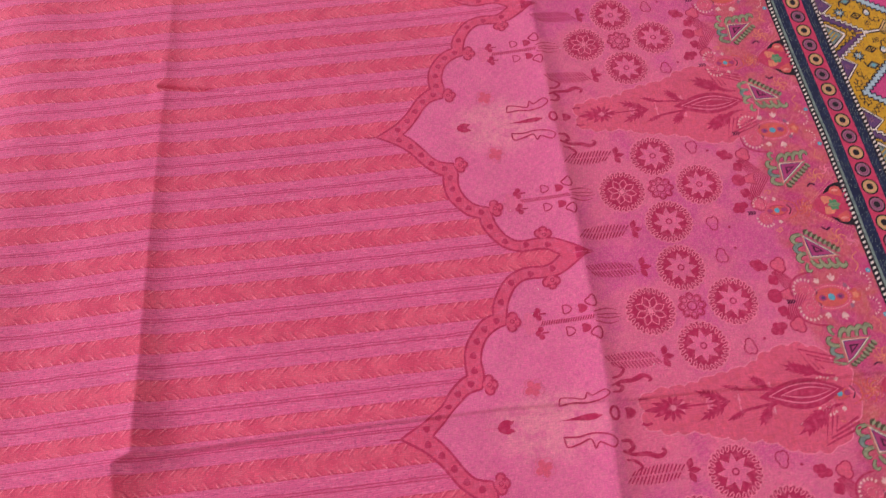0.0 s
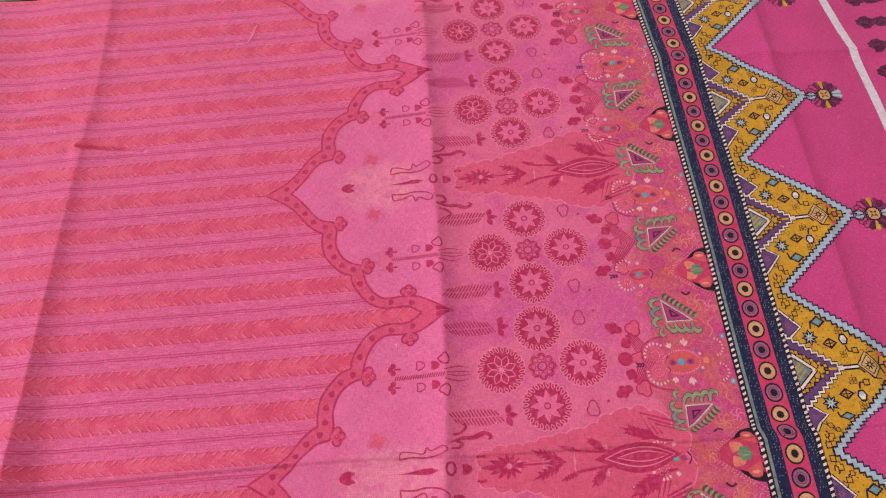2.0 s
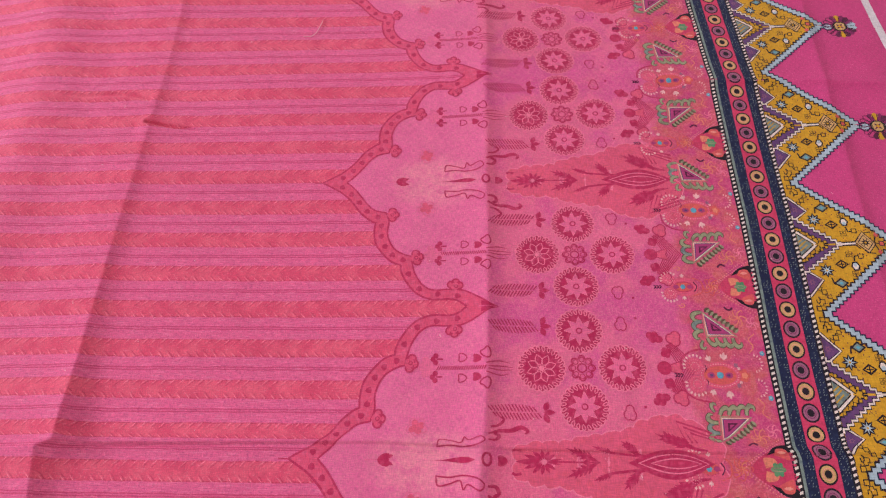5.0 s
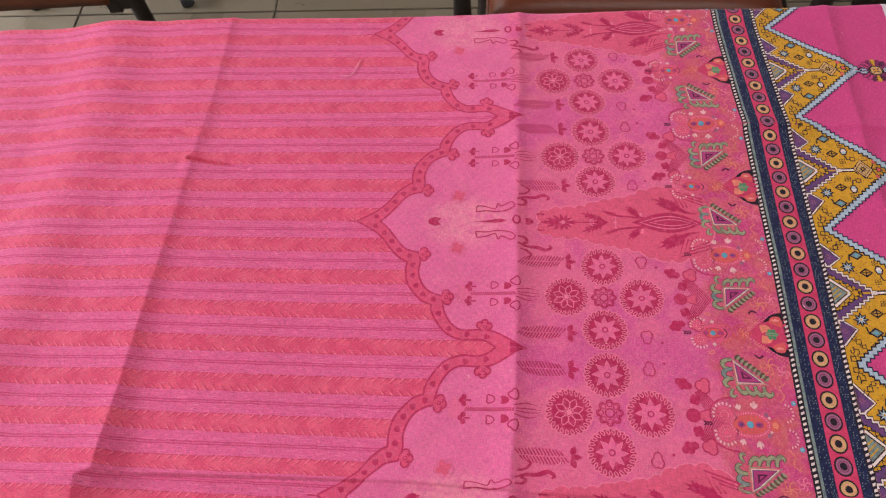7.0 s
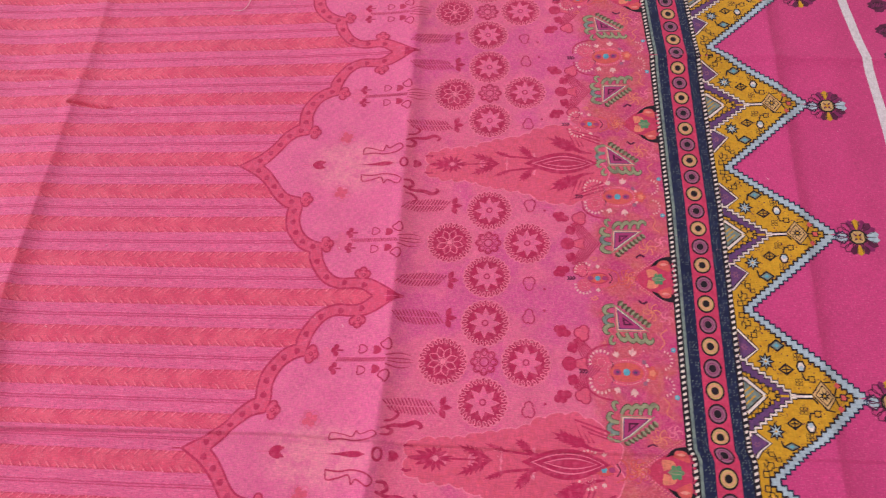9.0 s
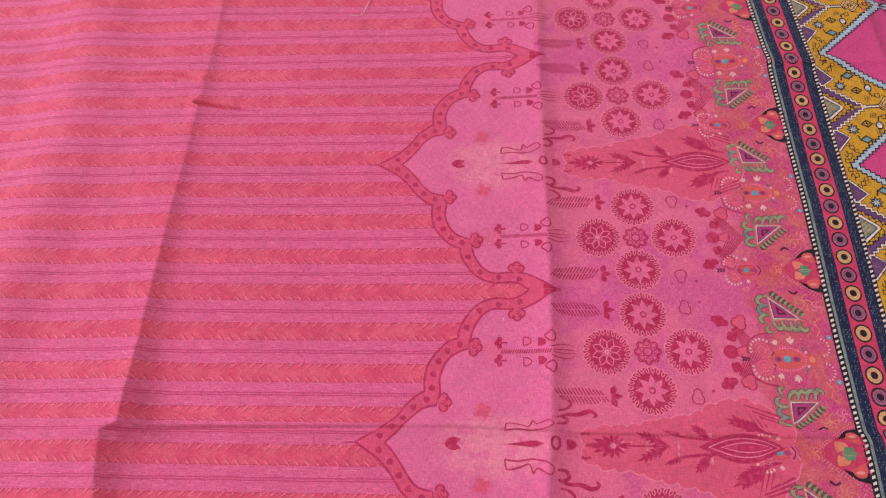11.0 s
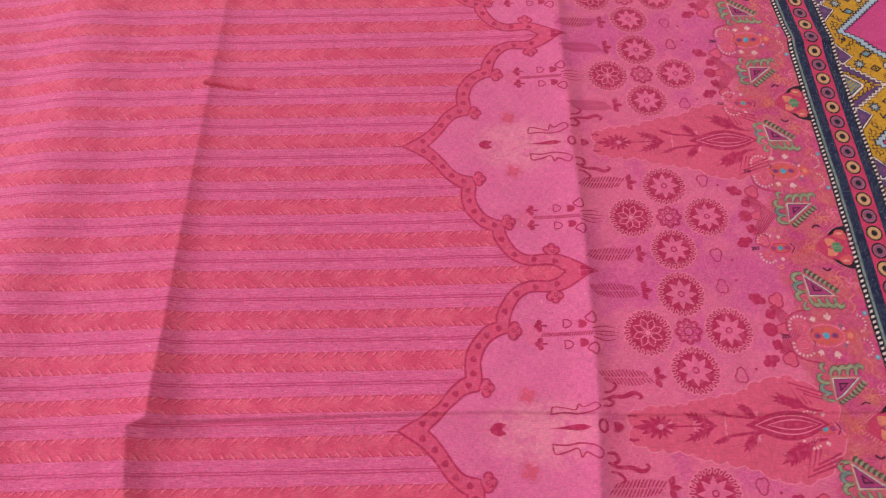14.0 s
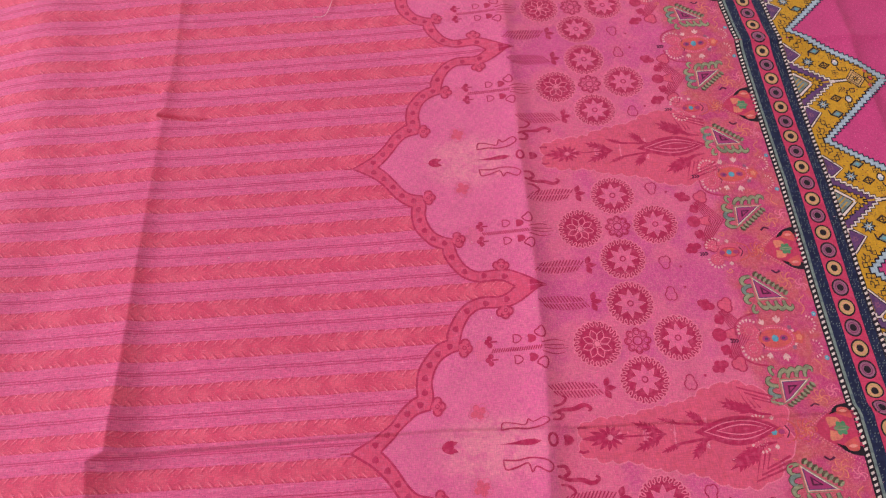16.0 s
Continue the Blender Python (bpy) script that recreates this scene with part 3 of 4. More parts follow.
def clover_outline():
    p = Print("clover_outline_motif")
    p.line(INK, [(q[0] * (0.85 + 18 * q[1]), q[1] * 1.1) for q in petals(0, 0, 0.0068, 3, 0.34, 1.5, 8)], 0.0011, 2, True)
    p.fill(INK, ring(0.0140, 0.006, 0.0013, n=8), 2)
    return p


def hatched_wedge():
    p = Print("hatched_wedge_motif")
    for k in range(7):
        o = 0.0026 * k
        p.line(LINE, [(0.325 - o * 0.4, 0.024 - o * 0.2), (0.345 - o, 0), (0.325 - o * 0.4, -0.024 + o * 0.2)], 0.0010, 1)
    return p


def spade():
    p = Print("spade_motif")
    p.fill(INK, petals(0.3070, 0.0290, 0.0062, 3, 0.35, 0.6), 2).fill(INK, ring(0.3125, 0.0265, 0.0045, 0.0035, 10), 2)
    return p


def outlined_trefoil():
    p = Print("outlined_trefoil_motif")
    q = petals(0.327, 0.027, 0.0074, 3, 0.3, 1.0)
    p.fill(SALMON, q, 2).line(INK, q, 0.0012, 3, True)
    return p


def shield():
    return Print("shield_motif").fill(INK, petals(0.3180, 0.0140, 0.0052, 4, 0.22, 0.5), 2)


def disc_and_cup():
    p = Print("disc_and_cup_motif")
    p.fill(LINE, ring(0.3150, 0, 0.0062, 0.0058, 14), 2).line(INK, ring(0.3150, 0, 0.0062, 0.0058, 14), 0.0010, 3, True)
    cup = [(0.321, -0.003), (0.332, -0.0065), (0.330, 0), (0.332, 0.0065), (0.321, 0.003)]
    p.fill(SALMON, cup, 2).line(INK, cup, 0.0010, 3, True)
    return p


def jag(p, x0, y0, x1, y1, width, n, layer=4):
    """A leaf of fingers from its stalk to its tip: a tapered rib and pointed lobes leaning to the tip."""
    dx, dy = x1 - x0, y1 - y0
    ln = math.hypot(dx, dy)
    ux, uy = dx / ln, dy / ln
    p.fill(INK, leaf(x0, y0, x1, y1, width * 0.34, 6, 0.45), layer)
    for k in range(n):
        t = 0.30 + 0.56 * k / n
        reach = width * (0.62 - 0.16 * k / n)
        for sign, lift in ((1, 0.25), (-1, 0.5)):
            bx, by = x0 + dx * (t - 0.08), y0 + dy * (t - 0.08)
            fx, fy = 0.78 * ux - sign * 0.62 * uy, 0.78 * uy + sign * 0.62 * ux
            p.fill(INK, leaf(bx, by, bx + fx * reach, by + fy * reach, width * 0.20, 4, 0.40), layer + lift)


def tree():
    p = Print("tree_motif")
    rnd = random.Random(11)
    # the pale-edged cloud of foliage behind the branches
    lobes = ((0.182, 0.007, 0.009), (0.194, 0.011, 0.009), (0.207, 0.012, 0.009), (0.221, 0.012, 0.010), (0.235, 0.016, 0.011), (0.248, 0.018, 0.012), (0.262, 0.021, 0.012), (0.277, 0.023, 0.013), (0.291, 0.030, 0.013), (0.304, 0.035, 0.012), (0.318, 0.036, 0.012), (0.331, 0.030, 0.013), (0.300, 0.016, 0.017), (0.325, 0.014, 0.019), (0.270, 0.007, 0.014), (0.245, 0.005, 0.012), (0.220, 0.004, 0.010), (0.345, 0.012, 0.014))
    for x, y, r in lobes:
        for s in (-1, 1):
            q = petals(x, s * y, r, 5, 0.12, rnd.random() * 6, 5)
            p.fill(SALMON, q, 2).line(SALMONLINE, q, 0.0022, 1, True)
    for s in (-1, 1):
        jag(p, 0.2490, 0, 0.2190, s * 0.0125, 0.0125, 4)
        p.line(INK, bow([(0.284, s * 0.0055), (0.268, s * 0.0072), (0.256, s * 0.0090), (0.2440, s * 0.0140)], 4), 0.0022, 4, taper=(1.0, 0.4))
        jag(p, 0.262, s * 0.0078, 0.2420, s * 0.0148, 0.0070, 4)
        p.line(INK, bow([(0.290, s * 0.0050), (0.283, s * 0.0065), (0.277, s * 0.0105)], 4), 0.0030, 4)
        jag(p, 0.2840, s * 0.0060, 0.2680, s * 0.0212, 0.0115, 4)
        p.line(INK, bow([(0.343, s * 0.0115), (0.332, s * 0.0132), (0.320, s * 0.0190)], 4), 0.0034, 4, taper=(0.4, 1))
        jag(p, 0.3340, s * 0.0128, 0.2980, s * 0.0312, 0.0190, 5)
        jag(p, 0.3240, s * 0.0180, 0.3060, s * 0.0200, 0.0060, 3)
        for k in range(3):
            corner = (0.3185 + 0.0055 * k, s * (0.0415 - 0.0048 * k))
            p.line(LINE, [(0.352, s * (0.0305 - 0.0040 * k)), corner, (0.3265 + 0.0042 * k, s * 0.0195)], 0.0019, 3)
        p.line(INK, bow([(0.173, s * 0.0090), (0.176, s * 0.0105), (0.181, s * 0.0095)], 3), 0.0022, 3)
    p.line(INK, [(0.205, 0), (0.249, 0)], 0.0014, 3)
    for k, (x0, x1, w, m) in enumerate(((0.2735, 0.3480, 0.0250, LINE), (0.2745, 0.3470, 0.0232, INK), (0.2815, 0.3430, 0.0165, SALMONLINE), (0.2835, 0.3420, 0.0143, INK), (0.2920, 0.3370, 0.0086, SALMONLINE), (0.2940, 0.3360, 0.0066, LINE))):
        p.fill(m, leaf(x0, 0, x1, 0, w, 14, 0.52), 5 + k)
    # palmette
    for tx, ty, w in ((0.176, 0.0, 0.0046), (0.183, 0.0055, 0.0034), (0.1905, 0.0092, 0.0038), (0.1985, 0.0105, 0.0036), (0.2055, 0.0092, 0.0034), (0.2105, 0.0062, 0.0028), (0.2165, 0.0022, 0.0016)):
        for s in (-1, 1) if ty else (1,):
            p.fill(INK, leaf(0.2009 + (tx - 0.2009) * 0.12, s * ty * 0.12, tx, s * ty, w), 4)
    p.fill(SALMONLINE, ring(0.2009, 0, 0.0024, n=10), 5)
    p.fill(INK, heart(0.1635, 0, 0.0046, math.pi), 3)
    return p


# ---- flower border ----
def hook(p, x, y, turn, size, mat=None):
    pts = bow([(0, 0), (0.25, 0.75), (0.75, 1.15), (1.25, 0.85), (1.15, 0.4)], 3)
    c, s = math.cos(turn) * size, math.sin(turn) * size
    q = [(x + a * c - b * s, y + a * s + b * c) for a, b in pts]
    p.line(DARKGREEN, q, size * 0.80, 2, taper=(0.7, 0.35)).line(mat or GREEN, q, size * 0.58, 3, taper=(0.6, 0.2))


def hooked_triangle():
    """Purple triangle in a cream line with green hooks round it; drawn above the border's axis."""
    p = Print("hooked_triangle_motif")
    a, b, c = (0.3590, 0.0485), (0.3850, 0.0487), (0.3572, 0.0268)
    p.fill(CREAM, [a, b, c], 3)
    g = tuple(sum(q[k] for q in (a, b, c)) / 3 for k in range(2))
    small = lambda f: [(g[0] + (q[0] - g[0]) * f, g[1] + (q[1] - g[1]) * f) for q in (a, b, c)]
    p.line(GREEN, small(1.08), 0.0012, 4, True).line(WHITE, small(0.90), 0.0009, 5, True)
    p.fill(PURPLE, small(0.84), 4).fill(BUD, small(0.74), 5).fill(MAROON, small(0.36), 6).fill(BUD, small(0.16), 7)
    for k in range(4):
        hook(p, 0.3585 + 0.0080 * k, 0.0505, -0.2 + 0.12 * k, 0.0066)
    for k in range(3):
        hook(p, 0.3562, 0.0262 + 0.0088 * k, 1.75, 0.0068, SLATE if k == 1 else None)
    for k in range(8):
        t = (k + 0.3) / 8
        x, y = c[0] + (b[0] - c[0]) * t + 0.0012, c[1] + (b[1] - c[1]) * t - 0.0014
        p.fill(DARKGREEN, leaf(x, y, x + 0.0052, y - 0.0046, 0.0044), 2).fill(GREEN, leaf(x + 0.0014, y + 0.0008, x + 0.0058, y - 0.0034, 0.0024), 3)
    hook(p, 0.3545, 0.0530, 0.9, 0.0050)
    return p


def beads(p, mat, points, r, every):
    pts = np.array(points)
    d = np.r_[0, np.cumsum(np.hypot(*np.diff(pts, axis=0).T))]
    for t in np.arange(0, d[-1], every):
        p.fill(mat, ring(float(np.interp(t, d, pts[:, 0])), float(np.interp(t, d, pts[:, 1])), r, n=5), 5)


def lobes_with_teeth(p, cx, dy, r, first, last, n):
    """Two lace discs side by side, fringed with pale teeth on their outer sides."""
    for s in (-1, 1):
        p.fill(SALMON, ring(cx, s * dy, r, r * 0.95, 18), 1)
        beads(p, SALMONLINE, ring(cx, s * dy, r * 0.80, r * 0.76, 18) + [(cx + r * 0.80, s * dy)], 0.0005, 0.0021)
        beads(p, BLUSH, ring(cx, s * dy, r * 0.46, r * 0.44, 12) + [(cx + r * 0.46, s * dy)], 0.0004, 0.0019)
        for k in range(n):
            a = s * (first + (last - first) * k / (n - 1))
            x, y = cx + r * math.cos(a), s * dy + r * math.sin(a)
            p.fill(BLUSH, leaf(x, y, x + 0.0032 * math.cos(a), y + 0.0032 * math.sin(a), 0.0021, 4, 0.6), 3)


def sprout(p, mat, x, y, turn, size):
    """Three small pale leaves from one point."""
    for k in (-1, 0, 1):
        a = turn + 0.50 * k
        ln = size * (1 if k == 0 else 0.85)
        p.fill(mat, leaf(x, y, x + ln * math.cos(a), y + ln * math.sin(a), size * 0.34, 5, 0.6), 3)


def big_flower():
    """Red oval flower with a blue eye, bead rings and pale sprouts; drawn about its own axis."""
    p = Print("red_flower_motif")
    lobes_with_teeth(p, 0.3420, 0.0080, 0.0082, 0.9, 3.3, 8)
    p.fill(SALMON, ring(0.3640, 0, 0.0190, 0.0120, 26), 1).fill(ORANGE, ring(0.3640, 0, 0.0150, 0.0085, 24), 2)
    beads(p, BLUSH, ring(0.3640, 0, 0.0168, 0.0102, 30) + [(0.3808, 0)], 0.0005, 0.0024)
    p.fill(ORANGE, petals(0.3855, 0, 0.0062, 5, 0.25), 1).fill(PEACH, petals(0.3865, 0, 0.0030, 5, 0.25), 2)
    p.fill(TEAL, petals(0.3640, 0, 0.0033, 8, 0.2), 5)
    for s in (-1, 1):
        p.fill(BUD, ring(0.3640 + s * 0.0082, 0, 0.0036, 0.0028, 12), 4).fill(PURPLE, ring(0.3640 + s * 0.0078, 0, 0.0017, 0.0013, 8), 5)
        sprout(p, BLUSH, 0.3565, s * 0.0125, s * 1.95, 0.0064)
        sprout(p, BLUSH, 0.3695, s * 0.0135, s * 1.45, 0.0078)
        sprout(p, LILAC, 0.3780, s * 0.0075, s * 0.7, 0.0050)
        sprout(p, BLUSH, 0.3810, s * 0.0050, s * 0.9, 0.0034)
        p.line(MAROON, bow([(0.3505, s * 0.0030), (0.3525, s * 0.0060), (0.3512, s * 0.0092)], 3), 0.0010, 4, taper=(0.4, 0.4))
        for k in range(8):
            a = -1.5 + 0.42 * k
            cx, cy = 0.3975 + 0.0052 * math.cos(a), s * 0.0110 + 0.0060 * math.sin(a)
            p.fill(BLUSH, leaf(cx, cy, cx + 0.0028 * math.cos(a), cy + 0.0028 * math.sin(a), 0.0013), 3)
        beads(p, SALMONLINE, ring(0.3975, s * 0.0110, 0.0038, 0.0045, 12), 0.0004, 0.0018)
        p.fill(TEAL, petals(0.4060, s * 0.0200, 0.0024, 5, 0.25), 4).fill(SKY, ring(0.4060, s * 0.0200, 0.0010, n=6), 5)
        p.line(PEACH, bow([(0.394, s * 0.020), (0.399, s * 0.026), (0.396, s * 0.033), (0.402, s * 0.038)], 4), 0.0010, 2)
        p.line(LINE, bow([(0.3290, s * 0.0050), (0.3310, s * 0.0150), (0.3400, s * 0.0215), (0.3520, s * 0.0240)], 5), 0.0016, 2)
    for k in range(3):
        x = 0.3275 - 0.0026 * k
        p.fill(MAROON, leaf(x + 0.003, 0, x, 0.0020, 0.0013), 4).fill(MAROON, leaf(x + 0.003, 0, x, -0.0020, 0.0013), 4)
    return p


def squiggle(p, mat, x, y, r, n, rnd):
    for k in range(n):
        a = 2 * math.pi * k / n + rnd.uniform(-0.2, 0.2)
        p.line(mat, bow([(x, y), (x + r * 0.5 * math.cos(a + 0.5), y + r * 0.5 * math.sin(a + 0.5)), (x + r * math.cos(a), y + r * math.sin(a)), (x + r * 0.9 * math.cos(a - 0.4), y + r * 0.9 * math.sin(a - 0.4))], 3), 0.0011, 3, taper=(1, 0.5))


def flame():
    """Orange bud with black corners, an orange star and a small blue-eyed flower on the border's axis."""
    p = Print("orange_bud_motif")
    rnd = random.Random(3)
    p.fill(STRIPRED, bow([(0.376, 0.0), (0.390, 0.013), (0.4115, 0.020), (0.4115, -0.020), (0.390, -0.013), (0.376, 0)], 5)[:-1], 1)
    for s in (-1, 1):
        p.fill(BLACK, bow([(0.391, s * 0.0115), (0.399, s * 0.0195), (0.4115, s * 0.0225), (0.4115, s * 0.0150), (0.400, s * 0.0145), (0.391, s * 0.0115)], 5)[:-1], 2)
        p.fill(ORANGE, bow([(0.397, s * 0.0125), (0.401, s * 0.0180), (0.4085, s * 0.0175), (0.4095, s * 0.0080), (0.404, s * 0.0090), (0.397, s * 0.0125)], 5)[:-1], 3)
        p.fill(CREAM, leaf(0.400, s * 0.0145, 0.408, s * 0.0145, 0.0028), 4)
        p.fill(PEACH, bow([(0.389, s * 0.001), (0.388, s * 0.009), (0.396, s * 0.0085), (0.398, s * 0.004), (0.389, s * 0.001)], 4)[:-1], 3)
        beads(p, SALMONLINE, [(0.374, s * 0.002), (0.412, s * 0.029)], 0.0007, 0.0026)
        beads(p, CREAM, [(0.377, s * 0.006), (0.409, s * 0.031)], 0.0006, 0.0026)
        squiggle(p, PEACH, 0.3905, s * 0.0315, 0.0080, 6, rnd)
        squiggle(p, SALMONLINE, 0.4030, s * 0.0370, 0.0060, 5, rnd)
        p.line(MAROON, bow([(0.379, s * 0.021), (0.383, s * 0.024), (0.387, s * 0.022)], 3), 0.0018, 2)
        p.line(ORANGE, bow([(0.352, s * 0.0095), (0.360, s * 0.0060), (0.3625, 0.0)], 4), 0.0012, 2)
        p.line(PEACH, bow([(0.3360, s * 0.0190), (0.3385, s * 0.0215), (0.3420, s * 0.0200), (0.3400, s * 0.0175), (0.3385, s * 0.0190)], 4), 0.0009, 2)
    lobes_with_teeth(p, 0.3300, 0.0068, 0.0066, 0.9, 3.2, 7)
    p.fill(LEAFGREEN, petals(0.3985, 0, 0.0060, 6, 0.3), 4).fill(GREEN, leaf(0.3915, 0, 0.4055, 0, 0.0036), 5).fill(LEAFGREEN, leaf(0.3935, 0, 0.4045, 0, 0.0016), 6)
    squiggle(p, ORANGE, 0.3700, 0, 0.0090, 8, rnd)
    squiggle(p, PEACH, 0.3710, 0, 0.0055, 6, rnd)
    p.fill(SALMON, ring(0.3440, 0, 0.0135, 0.0098, 22), 1).fill(STRIPRED, ring(0.3430, 0, 0.0100, 0.0058, 18), 2).fill(ORANGE, ring(0.3430, 0, 0.0085, 0.0046, 18), 3).fill(TEAL, petals(0.3425, 0, 0.0027, 6, 0.25), 5)
    for s in (-1, 1):
        p.fill(BUD, ring(0.3425 + s * 0.0066, 0, 0.0028, 0.0022, 10), 4)
        sprout(p, BLUSH, 0.3430, s * 0.0095, s * 1.7, 0.0046)
    p.line(MAROON, bow([(0.353, 0.005), (0.356, 0), (0.353, -0.005)], 4), 0.0010, 3)
    for k in range(3):
        x = 0.3190 - 0.0026 * k
        p.fill(MAROON, leaf(x + 0.003, 0, x, 0.0020, 0.0013), 4).fill(MAROON, leaf(x + 0.003, 0, x, -0.0020, 0.0013), 4)
    return p


# ---- ring strip ----
def strip_lines():
    p = Print("ring_strip_ground")
    for mat, x0, x1, layer in ((BLACK, 0.4105, 0.4168, 1), (SLATE, 0.4168, 0.4195, 1), (NAVY, 0.4195, 0.4295, 1), (STRIPRED, 0.4295, 0.4500, 1), (NAVY, 0.4500, 0.4590, 1), (BLACK, 0.4590, 0.4647, 1)):
        ys = np.arange(0.07, 0.96, 0.006)
        for a, b in zip(ys[:-1], ys[1:]):
            p.fill(mat, [(x0, a), (x1, a), (x1, b), (x0, b)], layer)
    rnd = random.Random(8)
    for y in np.arange(0.075, 0.955, 0.0048):
        for x in (0.4109, 0.4592):
            p.fill(WHITE, [(x + 0.0012, y), (x + 0.0044, y + 0.0012), (x + 0.0044, y + 0.0034), (x + 0.0012, y + 0.0022)], 2)
    for y in np.arange(0.075, 0.955, 0.0022):
        for x in (0.4212, 0.4245, 0.4272, 0.4518, 0.4545, 0.4572):
            if rnd.random() < 0.5:
                o = rnd.uniform(-0.0008, 0.0008)
                p.line(SLATE, [(x + o, y), (x + o + 0.0009, y + 0.0011)], 0.0005, 2)
    return p


def eyelet(outer):
    p = Print("eyelet_motif")
    p.fill(BLACK, ring(0, 0, 0.0081, 0.0084, 20), 2)
    p.fill(outer, ring(0, 0, 0.0066, 0.0068, 20), 3)
    p.fill(PLUM if outer is LILAC else CREAM, ring(0, 0, 0.0048, 0.0049, 16), 4)
    p.fill(outer, ring(0, 0, 0.0042, 0.0043, 16), 5)
    p.fill(BLACK, ring(0, 0, 0.0032, 0.0033, 14), 6)
    return p


# ---- toothed gold border ----
def stairs(x0, y0, x1, y1, steps, off):
    """A stepped line, shifted sideways by off."""
    dx, dy = x1 - x0, y1 - y0
    ln = math.hypot(dx, dy)
    nx, ny = dy / ln * off, -dx / ln * off
    pts = []
    for k in range(steps):
        a, b = k / steps, (k + 1) / steps
        pts += [(x0 + dx * a + nx, y0 + dy * a + ny), (x0 + dx * a + nx, y0 + dy * b + ny)]
    return pts + [(x1 + nx, y1 + ny)]


def token(p, x, y, r, mat, turn=0.78):
    q = ring(x, y, r, n=4, turn=turn)
    p.fill(BLACK, ring(x, y, r * 1.5, n=4, turn=turn), 4).fill(mat, q, 5)


def tooth():
    p = Print("gold_tooth_motif")
    h = TOOTH_REPEAT / 2
    xi, xo = 0.4800, 0.5650
    p.fill(GOLD, [(0.4688, -h), (xi, -h), (xo, 0), (xi, h), (0.4688, h)], 1)
    for s in (-1, 1):
        # pale blue stepped edge between two dark stepped lines
        ins, out = stairs(xi - 0.003, s * h, xo - 0.003, 0, 21, 0), stairs(xi + 0.0054, s * (h + 0.001), xo + 0.0076, s * 0.0015, 21, 0)
        for k in range(len(ins) - 1):
            p.fill(SKY, [ins[k], ins[k + 1], out[k + 1], out[k]], 3)
        p.line(BLACK, ins, 0.0020, 4).line(NAVY, out, 0.0017, 4)
        # small purple triangle by the strip
        t = [(0.4690, s * 0.0230), (0.4690, s * 0.0300), (0.4730, s * 0.0300), (0.4845, s * 0.0385), (0.4690, s * 0.0555)]
        p.fill(PURPLE, t, 2).line(BLACK, t[2:], 0.0034, 3).line(WHITE, t[2:], 0.0016, 4)
        p.line(LILAC, star(0.4735, s * 0.0405, 0.0032, 0.0012, 6), 0.0007, 4, True)
        # purple chevron
        out_c = stairs(0.4690, s * 0.0330, 0.5110, s * 0.0010, 9, 0)
        in_c = stairs(0.4690, s * 0.0215, 0.4980, s * 0.0010, 9, 0)
        for k in range(min(len(out_c), len(in_c)) - 1):
            p.fill(PURPLE, [out_c[k], out_c[k + 1], in_c[k + 1], in_c[k]], 3)
        p.line(BLACK, out_c, 0.0042, 4).line(WHITE, out_c, 0.0020, 5).line(BLACK, in_c, 0.0016, 4)
        # scattered charms
        p.line(BLACK, [(0.4945, s * 0.043), (0.4930, s * 0.036)], 0.0015, 3).line(BLACK, [(0.4945, s * 0.043), (0.500, s * 0.0425)], 0.0015, 3)
        q = ring(0.5010, s * 0.0420, 0.0072, 0.0056, 4)
        p.fill(BLACK, q, 4).fill(SLATE, ring(0.5010, s * 0.0420, 0.0050, 0.0036, 4), 5).fill(TEAL, ring(0.5010, s * 0.0420, 0.0024, 0.0018, 4), 6)
        p.fill(BLACK, star(0.4900, s * 0.0285, 0.0078, 0.0046, 8), 4).fill(SKY, star(0.4900, s * 0.0285, 0.0060, 0.0018, 8), 5).fill(GOLD, ring(0.4900, s * 0.0285, 0.0011, n=6), 6)
        q = ring(0.5060, s * 0.0220, 0.0068, 0.0052, 4)
        p.fill(BLACK, q, 4).fill(GOLD, ring(0.5060, s * 0.0220, 0.0045, 0.0031, 4), 5).line(BLACK, [(0.5025, s * 0.0220), (0.5095, s * 0.0220)], 0.0011, 6).line(BLACK, [(0.5060, s * 0.0190), (0.5060, s * 0.0250)], 0.0011, 6)
        p.fill(BLACK, ring(0.5185, s * 0.0245, 0.0044, 0.0056, 6), 4).fill(WHITE, ring(0.5185, s * 0.0245, 0.0028, 0.0038, 6), 5).fill(SKY, ring(0.5185, s * 0.0230, 0.0020, 0.0022, 6), 6)
        p.line(BLACK, [(0.5185, s * 0.0190), (0.5200, s * 0.0135), (0.5245, s * 0.0135)], 0.0015, 3)
        for x, y in ((0.5165, 0.0325), (0.5150, 0.0115)):
            for a in (0.8, 2.37, 3.94, 5.5):
                token(p, x + 0.0022 * math.cos(a), s * y + 0.0022 * math.sin(a), 0.0013, GOLD)
        for x, y in ((0.5255, 0.0140), (0.4790, 0.0610), (0.4745, 0.0680), (0.4830, 0.0510)):
            token(p, x, s * y, 0.0025, GOLD)
        p.line(BLACK, [(0.4790, s * 0.0610), (0.4760, s * 0.0560)], 0.0013, 3)
        # gold inside the chevron, with charms
        for x, y in ((0.4735, 0.0165), (0.4795, 0.0122), (0.4850, 0.0086), (0.4905, 0.0056), (0.4955, 0.0030)):
            token(p, x, s * y, 0.0017, GOLD)
            p.line(BLACK, [(x, s * y), (x - 0.002, s * (y - 0.004))], 0.0011, 4)
        # tip
        p.line(BLACK, [(0.5420, s * 0.001), (0.5450, s * 0.0075), (0.5480, s * 0.0085)], 0.0015, 4)
